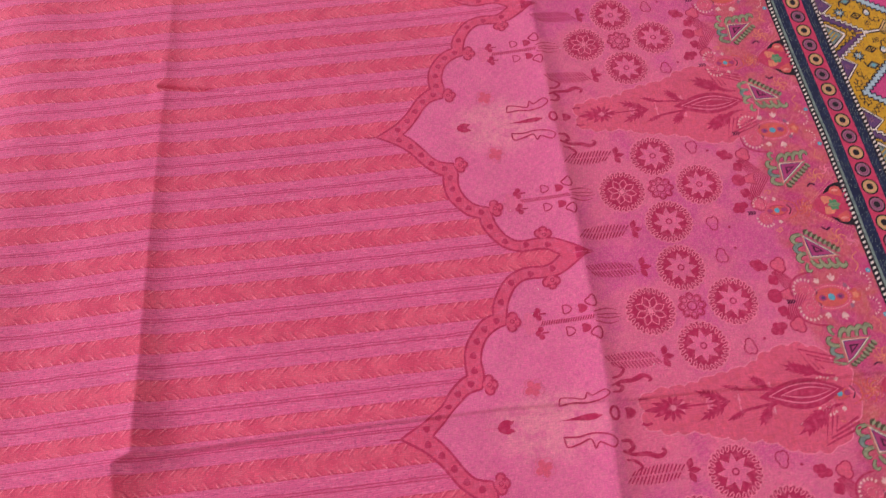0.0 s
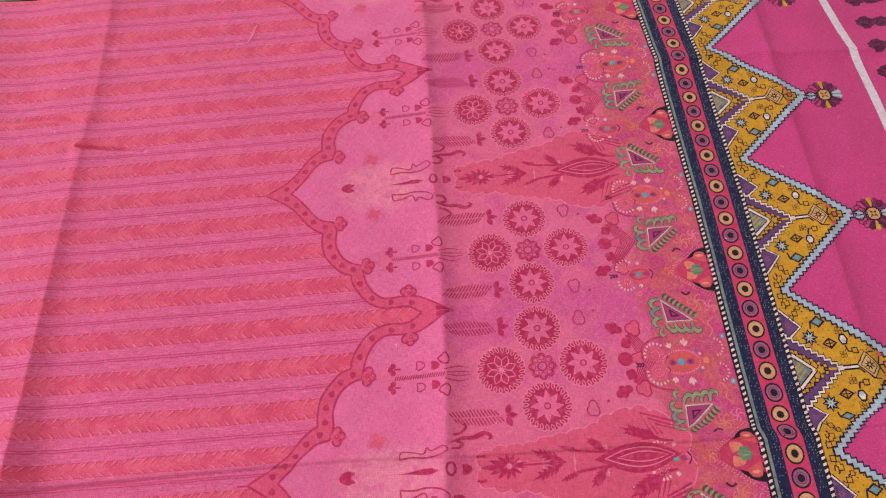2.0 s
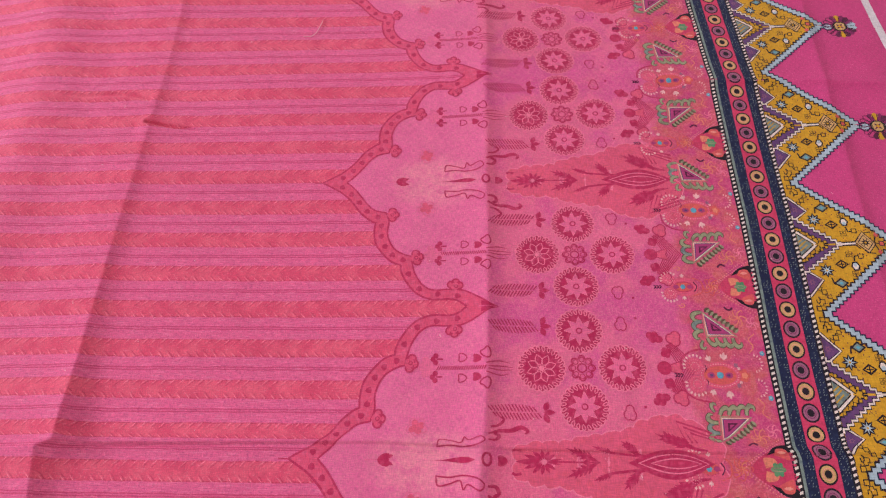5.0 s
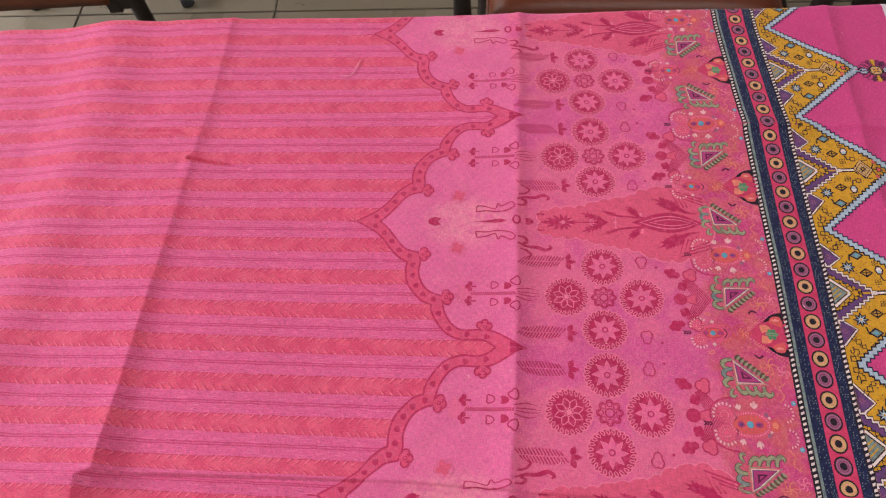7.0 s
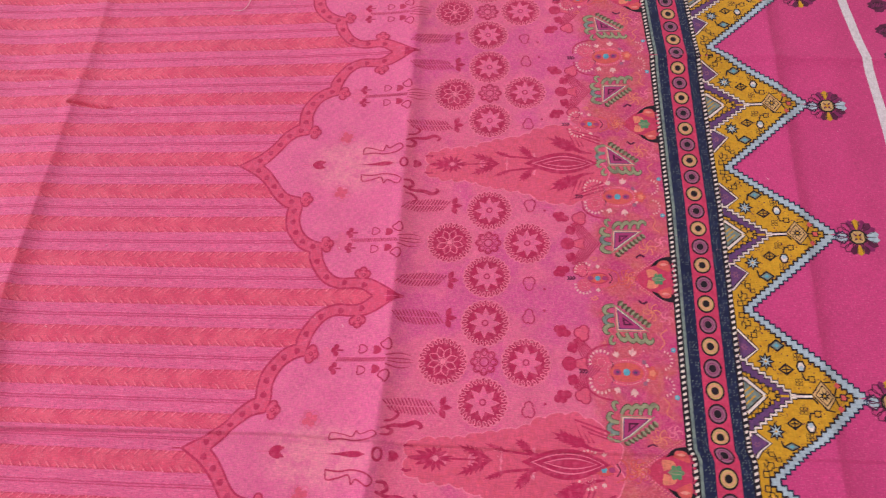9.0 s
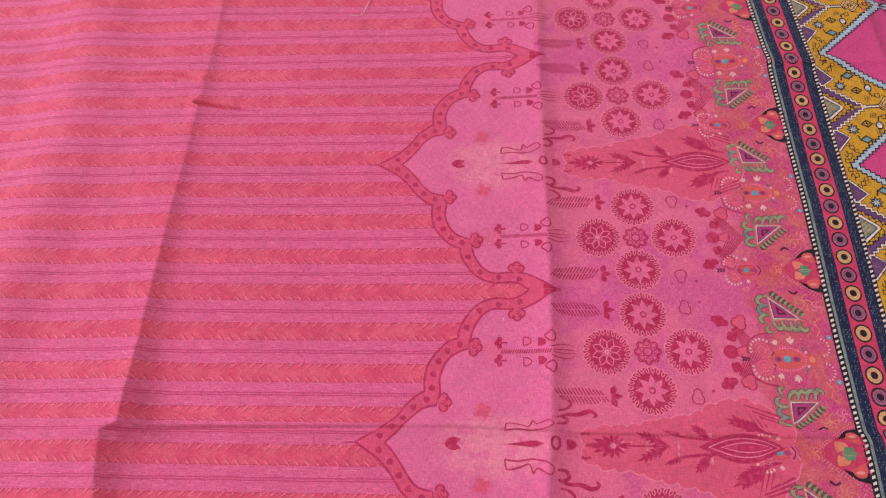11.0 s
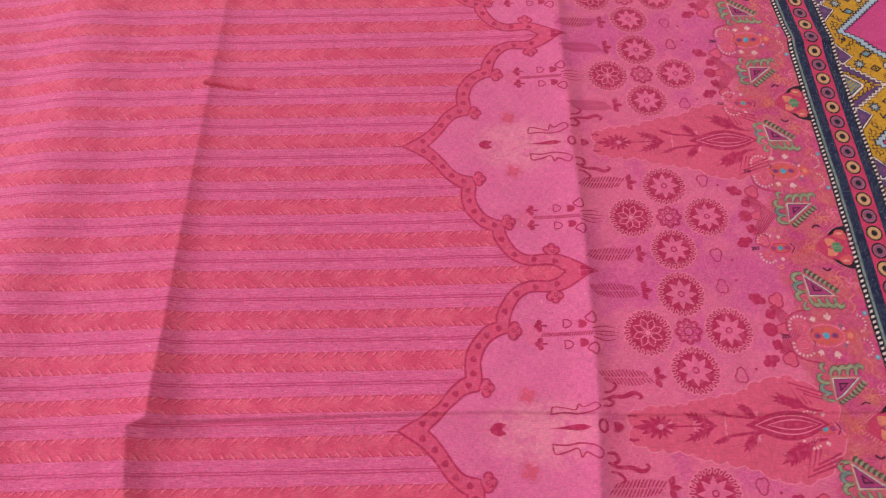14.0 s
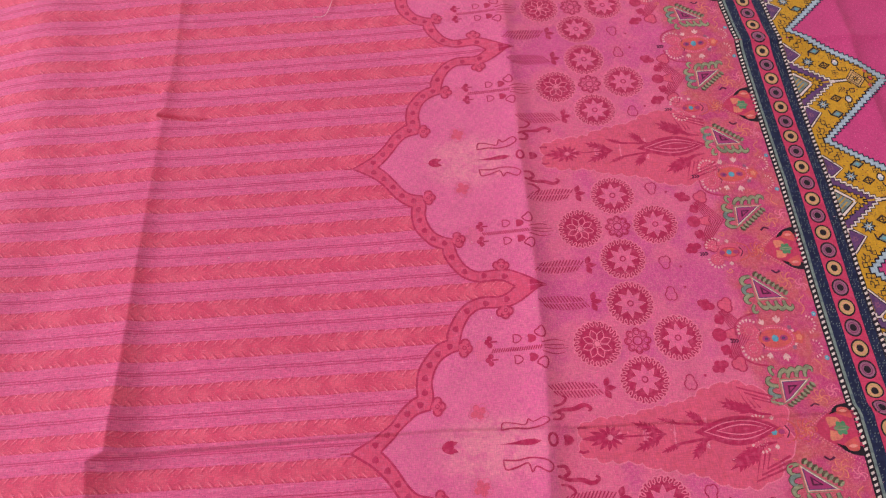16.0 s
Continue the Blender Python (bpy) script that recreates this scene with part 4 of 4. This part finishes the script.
        p.fill(ORANGE, petals(0.5460, s * 0.0095, 0.0026, 4, 0.3), 5)
        p.line(BLACK, [(0.5275, s * 0.0060), (0.5240, s * 0.0017), (0.5110, s * 0.0017)], 0.0015, 4)
        p.line(WHITE, [(0.4692, s * 0.0145), (0.4855, s * 0.0005)], 0.0028, 5).line(BLACK, [(0.4692, s * 0.0168), (0.4880, s * 0.0005)], 0.0010, 6).line(BLACK, [(0.4692, s * 0.0122), (0.4832, s * 0.0005)], 0.0011, 6)
    for s in (-1, 1):
        for x, y in ((0.4870, 0.0560), (0.4775, 0.0635)):
            token(p, x, s * y, 0.0020, GOLD)
            p.line(BLACK, [(x, s * y), (x - 0.0034, s * (y - 0.0012)), (x - 0.0040, s * (y - 0.0046))], 0.0011, 3)
        for x, y in ((0.4790, 0.0475),):
            p.line(BLACK, star(x, s * y, 0.0036, 0.0016, 4, 0.4), 0.0009, 4, True)
        p.line(BLACK, [(0.5405, s * 0.0120), (0.5330, s * 0.0110), (0.5310, s * 0.0075)], 0.0011, 3)
        for k in range(7):
            x, y = 0.4880 + 0.0104 * k, s * (h * (1 - (0.4880 + 0.0104 * k - 0.482) / 0.083) - 0.0058)
            p.fill(MAROON, ring(x, y, 0.0011, n=5), 3).fill(MAROON, ring(x - 0.003, y + s * 0.001, 0.0008, n=5), 3)
    p.fill(SLATE, [(0.4690, -0.0118), (0.4825, 0), (0.4690, 0.0118)], 4)
    for k in range(3):
        p.line(GOLD, [(0.4692, -0.007 + 0.005 * k), (0.4775 - 0.001 * k, 0.000 + 0.004 * k)], 0.0012, 5)
    corners = [(0.5235, 0.0015), (0.5325, 0.0125), (0.5430, -0.0015), (0.5345, -0.0112)]
    middle = (0.5333, 0.0003)
    inset = lambda f: [(middle[0] + (x - middle[0]) * f, middle[1] + (y - middle[1]) * f) for x, y in corners]
    p.fill(TAN, corners, 4).line(BLACK, corners, 0.0013, 5, True).fill(BLACK, inset(0.74), 5).fill(TAN, inset(0.64), 6)
    p.fill(BLACK, star(*middle, 0.0052, 0.0020, 8, 0.3), 7).fill(GOLD, ring(*middle, 0.0012, n=6), 8)
    p.line(WHITE, [(0.5100, 0), (0.5240, 0)], 0.0018, 5)
    token(p, 0.5500, 0, 0.0028, ORANGE)
    p.line(BLACK, [(0.5355, 0), (0.5550, 0)], 0.0013, 3)
    rnd = random.Random(4)
    for k in range(300):
        x = rnd.uniform(0.471, 0.558)
        y = rnd.uniform(-1, 1) * h * (1 - max(0, x - 0.482) / 0.088) * 0.92
        if not (x < 0.511 and abs(y) < 0.034 * (1 - (x - 0.469) / 0.045) + 0.001):
            p.fill(MAROON, ring(x, y, rnd.uniform(0.0003, 0.0008), n=4), 2)
    return p


def tip_flower():
    p = Print("tooth_tip_flower")
    n = 18
    for k in range(n):
        a = 2 * math.pi * k / n + 0.17
        c, s = math.cos(a), math.sin(a)
        q = leaf(0.005 * c, 0.005 * s, 0.0195 * c, 0.0185 * s, 0.0074, 5, 0.72)
        if c < -0.45:
            p.line(MAROON, q, 0.0009, 4, True)
            continue
        p.fill(GOLD if abs(c) < 0.24 else SKY if c > 0.97 else PLUM if k % 2 else MAROON, q, 3)
        p.line(BLACK, [(0.007 * math.cos(a + 0.17), 0.007 * math.sin(a + 0.17)), (0.0165 * math.cos(a + 0.17), 0.0160 * math.sin(a + 0.17))], 0.0006, 4)
    p.fill(BLACK, ring(0, 0, 0.0088, 0.0080, 8, 0.39), 5)
    p.fill(TAN, ring(0, 0, 0.0072, 0.0064, 8, 0.39), 6).fill(MAROON, star(0, 0, 0.0056, 0.0020, 4, 0.78), 7).fill(GOLD, star(0, 0, 0.0036, 0.0014, 4, 0.0), 8)
    p.line(BLACK, [(-0.0060, 0.0055), (-0.0060, -0.0055)], 0.0010, 7).line(BLACK, [(0.0060, 0.0055), (0.0060, -0.0055)], 0.0010, 7)
    for s in (-1, 1):
        p.line(NAVY, [(-0.022, s * 0.001), (-0.0125, s * 0.0065), (-0.009, s * 0.001)], 0.0010, 4)
        p.fill(SKY, [(-0.022, 0), (-0.012, s * 0.0055), (-0.009, 0)], 3)
    return p


def blot():
    """Dark maroon woven-looking leaf in the column beyond the white line."""
    p = Print("maroon_leaf_motif")
    rnd = random.Random(21)
    for cx, rx, ry, n in ((-0.0090, 0.0088, 0.0082, 26), (0.0050, 0.0092, 0.0066, 24), (0.0125, 0.0075, 0.0048, 18)):
        q = []
        for k in range(n):
            a = 2 * math.pi * k / n
            f = 1 + rnd.uniform(-0.20, 0.12)
            q.append((cx + rx * math.cos(a) * f, ry * math.sin(a) * f))
        p.fill(MAROON, q, 1)
    for y in (-0.0030, 0.0004, 0.0034):
        p.line(MAROON, [(0.014, y), (0.0225, y * 1.5)], 0.0016, 1, taper=(1, 0.2))
    for k in range(16):
        x, y = -0.015 + 0.0021 * k, rnd.uniform(-0.003, 0.002)
        p.line(PLUM, [(x, y - 0.002), (x + 0.0022, y + 0.003)], 0.0008, 2)
    p.line(BLACK, ring(-0.009, 0, 0.0042, 0.0036, 9), 0.0008, 2, True)
    return p


# ---- the print laid on ----
p_band, p_heart, p_sprig, p_comb, p_curl, p_medal, p_line_medal = scallop(), scallop_heart(), scallop_sprig(), comb_leaf(), curl(), medallion(), line_medallion()
p_vase, p_ros, p_clover, p_spade, p_tree = vase(), rosette(), clover_outline(), (hatched_wedge(), disc_and_cup(), spade(), outlined_trefoil(), shield()), tree()


def at(px, py, place):
    return lambda x, y: place(x + px, y + py)


for k in (-1, 0, 1):
    p_heart.lay(on_tree(k))
    p_tree.lay(on_tree(k), "crimson tree with feathery branches on salmon")
    for s in (-1, 1):
        if k == 1 and s == 1:
            p_band.lay(on_tree(k, s))
            continue
        place = on_tree(k, s)
        p_band.lay(place, "coral scalloped band with dark red outlines")
        p_sprig.lay(at(0, 0.0868, place))
        p_curl.lay(place)
        p_vase.lay(place)
        p_comb.lay(at(0, 0.0478, place), kind="stuff")
        p_comb.lay(at(0, 0.1270, place), kind="stuff")
        for mx, my, p in ((0.2390, 0.0530, p_medal), (0.2015, 0.0875, p_line_medal), (0.2765, 0.0883, p_medal), (0.2385, 0.1228, p_medal), (0.2390, 0.0880, p_ros), (0.2790, 0.0475, p_clover), (0.2785, 0.1290, p_clover)):
            p.lay(lambda x, y, mx=mx, my=my, place=place: place(mx + 1.03 * x, my + 0.985 * y))
        for n, p in enumerate(p_spade):
            p.lay(at(0, 0.0885, place), kind="" if n else "stuff")
            if n > 1:
                p.lay(lambda x, y, place=place: place(x, 0.0885 - y))

p_tri, p_big, p_flame = hooked_triangle(), big_flower(), flame()
for k in range(-2, 3):
    p_flame.lay(on_border(k))
    p_big.lay(at(0.001, 0.0857, on_border(k)))
    for s in (-1, 1):
        p_tri.lay(on_border(k, s), "purple triangle edged with sage green hooks")

strip_lines().lay(lambda x, y: (x, y), "navy and rose strip with black and white edges")
eyes = [eyelet(TAN), eyelet(LILAC)]
for k in range(-18, 19):
    eyes[k % 2].lay(at(0.4395, 0.5790 + k * 0.01878, lambda x, y: (x, y)))

p_tooth, p_tip, p_blot = tooth(), tip_flower(), blot()
for k in range(-3, 4):
    p_tooth.lay(on_tooth(k), "golden stepped tooth edged in pale blue")
    p_tip.lay(at(0.5880, -0.003, on_tooth(k)))

white = Print("white_line")
white.line(SELVAGE, bow([(0.622, 0.07), (0.624, 0.25), (0.627, 0.38), (0.630, 0.46), (0.633, 0.53), (0.6365, 0.60), (0.636, 0.66), (0.631, 0.735), (0.627, 0.80), (0.626, 0.86), (0.626, 0.95)], 22), 0.0094, 1)
white.lay(lambda x, y: (x, y), "plain white unprinted line")
for k in range(-3, 17):
    by = 0.8060 - 0.0351 * k
    bx = 0.6755 + 0.01 * math.sin(by * 9) * 0.2
    p_blot.lay(lambda x, y, bx=bx, by=by: (bx + 1.35 * x, by + 1.1 * y))
    p_blot.lay(lambda x, y, bx=bx, by=by: (bx + 0.066 + 1.35 * x, by - 0.018 + 1.1 * y))

# ---- table, room and chairs ----
WOOD = plain("dark_stained_wood", (26, 15, 12), 0.42, 14, 0.45, 0.12, stretch=(1, 1, 0.12))
TABLEWOOD = plain("table_wood", (112, 70, 42), 0.45, 9, 0.35, 0.12, stretch=(0.1, 1, 1))
LEATHER = plain("brown_leather", (104, 46, 20), 0.34, 60, 0.25, 0.25)
STEEL = plain("grey_steel", (120, 120, 124), 0.35, 30, 0.15, 0.05, 0.9)
RUBBER = plain("grey_rubber", (70, 72, 76), 0.8, 50, 0.2, 0.2)
TILE = plain("beige_floor_tile", (134, 123, 105), 0.30, 6, 0.16, 0.04)
GROUT = plain("dark_grout", (84, 78, 72), 0.9, 80, 0.3, 0.4)
WALL = plain("off_white_wall_paint", (214, 208, 198), 0.8, 8, 0.06, 0.08)
CEIL = plain("white_ceiling_paint", (226, 224, 220), 0.85, 8, 0.04, 0.05)
FRAME = plain("white_window_paint", (220, 218, 212), 0.5, 20, 0.08, 0.06)


def box(bm, x0, y0, z0, x1, y1, z1, m=None):
    made = bmesh.ops.create_cube(bm, size=1.0)["verts"]
    for v in made:
        v.co = Vector((x0 + (v.co.x + 0.5) * (x1 - x0), y0 + (v.co.y + 0.5) * (y1 - y0), z0 + (v.co.z + 0.5) * (z1 - z0)))
    if m:
        bmesh.ops.transform(bm, matrix=m, verts=made)
    return made


def part(name, bm, material, parent=None, label="", bevel=0.0, soft=False, kind=""):
    if bevel:
        bmesh.ops.bevel(bm, geom=bm.edges[:], offset=bevel, segments=2, profile=0.6, affect="EDGES", clamp_overlap=True)
    me = bpy.data.meshes.new(name)
    bm.to_mesh(me)
    bm.free()
    me.materials.append(material)
    if soft:
        me.polygons.foreach_set("use_smooth", [True] * len(me.polygons))
    ob = new(name, me)
    ob.parent = parent
    return tagged(ob, label, kind=kind)


def boxed(name, size, material, parent=None, label="", bevel=0.0, kind=""):
    bm = bmesh.new()
    box(bm, *size)
    return part(name, bm, material, parent, label, bevel, kind=kind)


def tube(name, points, radii, material, parent, label="", sides=12):
    bm = bmesh.new()
    rows = []
    for k, (p, r) in enumerate(zip(points, radii)):
        a, b = Vector(points[max(k - 1, 0)]), Vector(points[min(k + 1, len(points) - 1)])
        q = (b - a).to_track_quat("Z", "Y")
        rows.append([bm.verts.new(Vector(p) + q @ Vector((r * math.cos(2 * math.pi * s / sides), r * math.sin(2 * math.pi * s / sides), 0))) for s in range(sides)])
    for a, b in zip(rows, rows[1:]):
        for s in range(sides):
            bm.faces.new((a[s], a[(s + 1) % sides], b[(s + 1) % sides], b[s]))
    bm.faces.new(rows[0][::-1])
    bm.faces.new(rows[-1])
    return part(name, bm, material, parent, label, soft=True)


# table under the cloth, turned with the cloth's far edge
table = tagged(new("table"), "brown wooden table under the spread pink cloth", "table")
table.matrix_world = pose(0.1, 0.8915, 0, 0, 0, 0.23)
boxed("tabletop", (-0.74, -0.92, 0.690, 0.74, 0.000, 0.727), TABLEWOOD, table, bevel=0.004)
boxed("apron", (-0.66, -0.10, 0.60, 0.66, -0.075, 0.690), TABLEWOOD, table)
for lx in (-0.68, 0.62):
    for ly in (-0.88, -0.11):
        boxed("leg", (lx, ly, 0.0, lx + 0.06, ly + 0.06, 0.690), TABLEWOOD, table, bevel=0.004)

# floor of large tiles
X0, X1, Y0, Y1, H = -4.6, 3.2, -1.8, 3.7, 3.15
floor = tagged(boxed("floor", (X0, Y0, -0.10, X1, Y1, -0.004), GROUT), "beige glazed floor tiles with dark joints", "floor", kind="structure")


def tile_mesh():
    bm = bmesh.new()
    box(bm, 0.002, 0.002, -0.006, 0.598, 0.598, 0.0)
    bmesh.ops.bevel(bm, geom=[e for e in bm.edges if all(v.co.z > -0.001 for v in e.verts)], offset=0.002, segments=1, affect="EDGES")
    me = bpy.data.meshes.new("tile")
    bm.to_mesh(me)
    bm.free()
    me.materials.append(TILE)
    return me


ceiling = tagged(boxed("ceiling", (X0, Y0, H, X1, Y1, H + 0.1), CEIL), "white painted ceiling", "ceiling", kind="structure")
for name, size in (("wall_north", (X0 - 0.15, Y1, -0.1, X1 + 0.15, Y1 + 0.15, H + 0.1)), ("wall_south", (X0 - 0.15, Y0 - 0.15, -0.1, X1 + 0.15, Y0, H + 0.1)), ("wall_east", (X1, Y0, -0.1, X1 + 0.15, Y1, H + 0.1))):
    tagged(boxed(name, size, WALL), "plain off-white painted wall", "wall", kind="structure")
bm = bmesh.new()
for size in ((X0 - 0.15, Y0, -0.1, X0, 1.3, H + 0.1), (X0 - 0.15, 2.9, -0.1, X0, Y1, H + 0.1), (X0 - 0.15, 1.3, -0.1, X0, 2.9, 1.65), (X0 - 0.15, 1.3, 3.00, X0, 2.9, H + 0.1)):
    box(bm, *size)
tagged(part("wall_west", bm, WALL), "plain off-white painted wall with a window opening", "wall", kind="structure")
# unseen window, added to go with the side light
window = tagged(new("unseen_window"), "unseen white framed window added where the side light comes from", "window", kind="structure")
for size in ((X0 - 0.10, 1.3, 1.65, X0 - 0.05, 1.35, 3.00), (X0 - 0.10, 2.85, 1.65, X0 - 0.05, 2.9, 3.00), (X0 - 0.10, 1.35, 1.65, X0 - 0.05, 2.85, 1.70), (X0 - 0.10, 1.35, 2.95, X0 - 0.05, 2.85, 3.00)):
    boxed("window_frame", size, FRAME, window)
# unseen panel, added as a housing for the overhead fill
lamp = tagged(new("unseen_ceiling_panel"), "unseen square white ceiling panel added for the fill light", "lamp")
lamp.matrix_world = pose(0.9, 0.2, H - 0.06)
boxed("housing", (-0.6, -0.6, 0, 0.6, 0.6, 0.06), FRAME, lamp, bevel=0.004)


def seat_cushion(parent, w, d):
    """Padded leather seat: rounded edges and a soft crown."""
    bm = bmesh.new()
    bmesh.ops.create_grid(bm, x_segments=24, y_segments=24, size=0.5)
    base = bm.verts[:]
    for v in base:
        u, t = v.co.x * 2, v.co.y * 2
        edge = (1 - abs(u) ** 6) * (1 - abs(t) ** 6)
        v.co = Vector((u * w / 2, t * d / 2, 0.388 + 0.066 * max(edge, 0) ** 0.30 + 0.008 * (1 - u * u) * (1 - t * t)))
    bmesh.ops.solidify(bm, geom=bm.faces[:], thickness=0.02)
    part("seat_cushion", bm, LEATHER, parent, "padded brown leather cushion", soft=True)
    for s in (-1, 1):
        loop = [(s * w / 2 * 0.985, -d / 2 * 0.95, 0.396), (s * w / 2 * 0.99, 0, 0.398), (s * w / 2 * 0.985, d / 2 * 0.95, 0.396)]
        tube("piping", loop, [0.004] * 3, LEATHER, parent, sides=8)


def chair():
    """Dark wooden chair with padded leather seat and back; it faces -y."""
    c = new("dining_chair")
    w, d = 0.62, 0.46
    for name, size in (("front_rail", (-w / 2 + 0.02, -d / 2 + 0.05, 0.335, w / 2 - 0.02, -d / 2 + 0.08, 0.388)), ("back_rail", (-w / 2 + 0.02, d / 2 - 0.03, 0.335, w / 2 - 0.02, d / 2, 0.388)), ("side_rail", (-w / 2, -d / 2 + 0.02, 0.335, -w / 2 + 0.03, d / 2, 0.388)), ("side_rail", (w / 2 - 0.03, -d / 2 + 0.02, 0.335, w / 2, d / 2, 0.388))):
        boxed(name, size, WOOD, c, bevel=0.004)
    seat_cushion(c, w - 0.03, d - 0.02)
    for s in (-1, 1):
        tube("front_leg", [(s * (w / 2 + 0.032), -d / 2 + 0.045, 0.640), (s * (w / 2 + 0.030), -d / 2 + 0.040, 0.38), (s * (w / 2 + 0.036), -d / 2 + 0.035, 0.0)], [0.017, 0.019, 0.015], WOOD, c)
        boxed("spacer", (min(s * (w / 2 - 0.004), s * (w / 2 + 0.026)), -d / 2 + 0.022, 0.345, max(s * (w / 2 - 0.004), s * (w / 2 + 0.026)), -d / 2 + 0.060, 0.385), WOOD, c)
        tube("back_post", [(s * (w / 2 - 0.01), d / 2 + 0.06, 0.0), (s * (w / 2 - 0.01), d / 2 - 0.005, 0.38), (s * (w / 2 - 0.01), d / 2 + 0.02, 0.62), (s * (w / 2 - 0.015), d / 2 + 0.09, 0.92)], [0.017, 0.022, 0.021, 0.016], WOOD, c)
        tube("armrest", [(s * (w / 2 + 0.032), -d / 2 + 0.015, 0.645), (s * (w / 2 + 0.036), 0.0, 0.655), (s * (w / 2 - 0.002), d / 2 + 0.025, 0.640)], [0.020, 0.022, 0.018], WOOD, c)
    for z, y, h in ((0.84, d / 2 + 0.07, 0.06), (0.56, d / 2 + 0.012, 0.04)):
        boxed("back_rail", (-w / 2 + 0.01, y - 0.01, z, w / 2 - 0.01, y + 0.012, z + h), WOOD, c, bevel=0.004)
    bm = bmesh.new()
    box(bm, -w / 2 + 0.03, -0.018, 0.0, w / 2 - 0.03, 0.018, 0.24, pose(0, d / 2 + 0.038, 0.600, -12))
    part("backrest", bm, LEATHER, c, "padded brown leather back", bevel=0.012, soft=True)
    return c


first = tagged(chair(), "dark wooden chair with brown leather padded seat", "chair", "chairs beyond the table")
first.matrix_world = pose(0.412, 1.445, 0, 0, 0, -2)
copy_thing(first, pose(-1.030, 1.572, 0, 0, 0, 3))
copy_thing(first, pose(1.225, 1.50, 0, 0, 0, -3))

# stool of bent steel tube whose foot shows on the floor
stool = tagged(new("steel_stool"), "grey steel tube stool with rubber feet", "stool")
stool.matrix_world = pose(-1.02, 2.085, 0)
for sx in (-1, 1):
    for sy in (-1, 1):
        leg = tube("leg", [(sx * 0.13, sy * 0.13, 0.44), (sx * 0.19, sy * 0.22, 0.16), (sx * 0.235, sy * 0.29, 0.02)], [0.012] * 3, STEEL, stool)
        tube("rubber_foot", [(sx * 0.232, sy * 0.286, 0.045), (sx * 0.238, sy * 0.295, 0.0)], [0.017, 0.019], RUBBER, leg)
bm = bmesh.new()
bmesh.ops.create_cone(bm, cap_ends=True, segments=32, radius1=0.17, radius2=0.17, depth=0.03, matrix=pose(0, 0, 0.455))
part("seat", bm, STEEL, stool, bevel=0.006, soft=False)

# loose threads on the cloth
THREAD = plain("pale_cotton_thread", (236, 190, 200), 0.8, 300, 0.1, 0.0)


def thread(points):
    pts = drape(np.array(bow(points, 6)), 0.0011)
    data = bpy.data.curves.new("loose_thread", "CURVE")
    data.dimensions, data.bevel_depth, data.bevel_resolution = "3D", 0.00035, 1
    s = data.splines.new("POLY")
    s.points.add(len(pts) - 1)
    for q, p in zip(s.points, pts):
        q.co = (*map(float, p), 1)
    data.materials.append(THREAD)
    tagged(new("loose_thread", data), "pale loose thread end lying on the pink cloth", "thread", "loose threads on the cloth")


thread([(-0.067, 0.792), (-0.053, 0.795), (-0.044, 0.820)])
thread([(-0.290, 0.213), (-0.2885, 0.218), (-0.289, 0.225)])

# lint: tiny pale fibres scattered over the cloth
rnd = random.Random(17)
lint_v, lint_f = [], []
for k in range(70):
    lx, ly, a, ln = rnd.uniform(-0.5, 0.7), rnd.uniform(0.18, 0.88), rnd.uniform(0, 6.28), rnd.uniform(0.0006, 0.0030)
    bend = rnd.uniform(-0.6, 0.6)
    path = [(lx + ln * t * math.cos(a + bend * t), ly + ln * t * math.sin(a + bend * t)) for t in (0, 0.35, 0.7, 1.0)]
    for q in stroke(path, rnd.uniform(0.0003, 0.0006)):
        i = len(lint_v)
        lint_v += drape(np.array(q), 0.0009).tolist()
        lint_f.append((i, i + 1, i + 2, i + 3))
tagged(new("lint", mesh_from("lint", lint_v, lint_f, [THREAD])), "tiny pale lint fibres scattered on the cloth", "lint", kind="stuff")

tile = tile_mesh()
for i in range(-8, 7):
    for j in range(-5, 5):
        ob = new("tile", tile)
        ob.location = (-0.512 + 0.6 * i, 1.753 + 0.6 * (j - 1), 0)
        ob.parent = floor
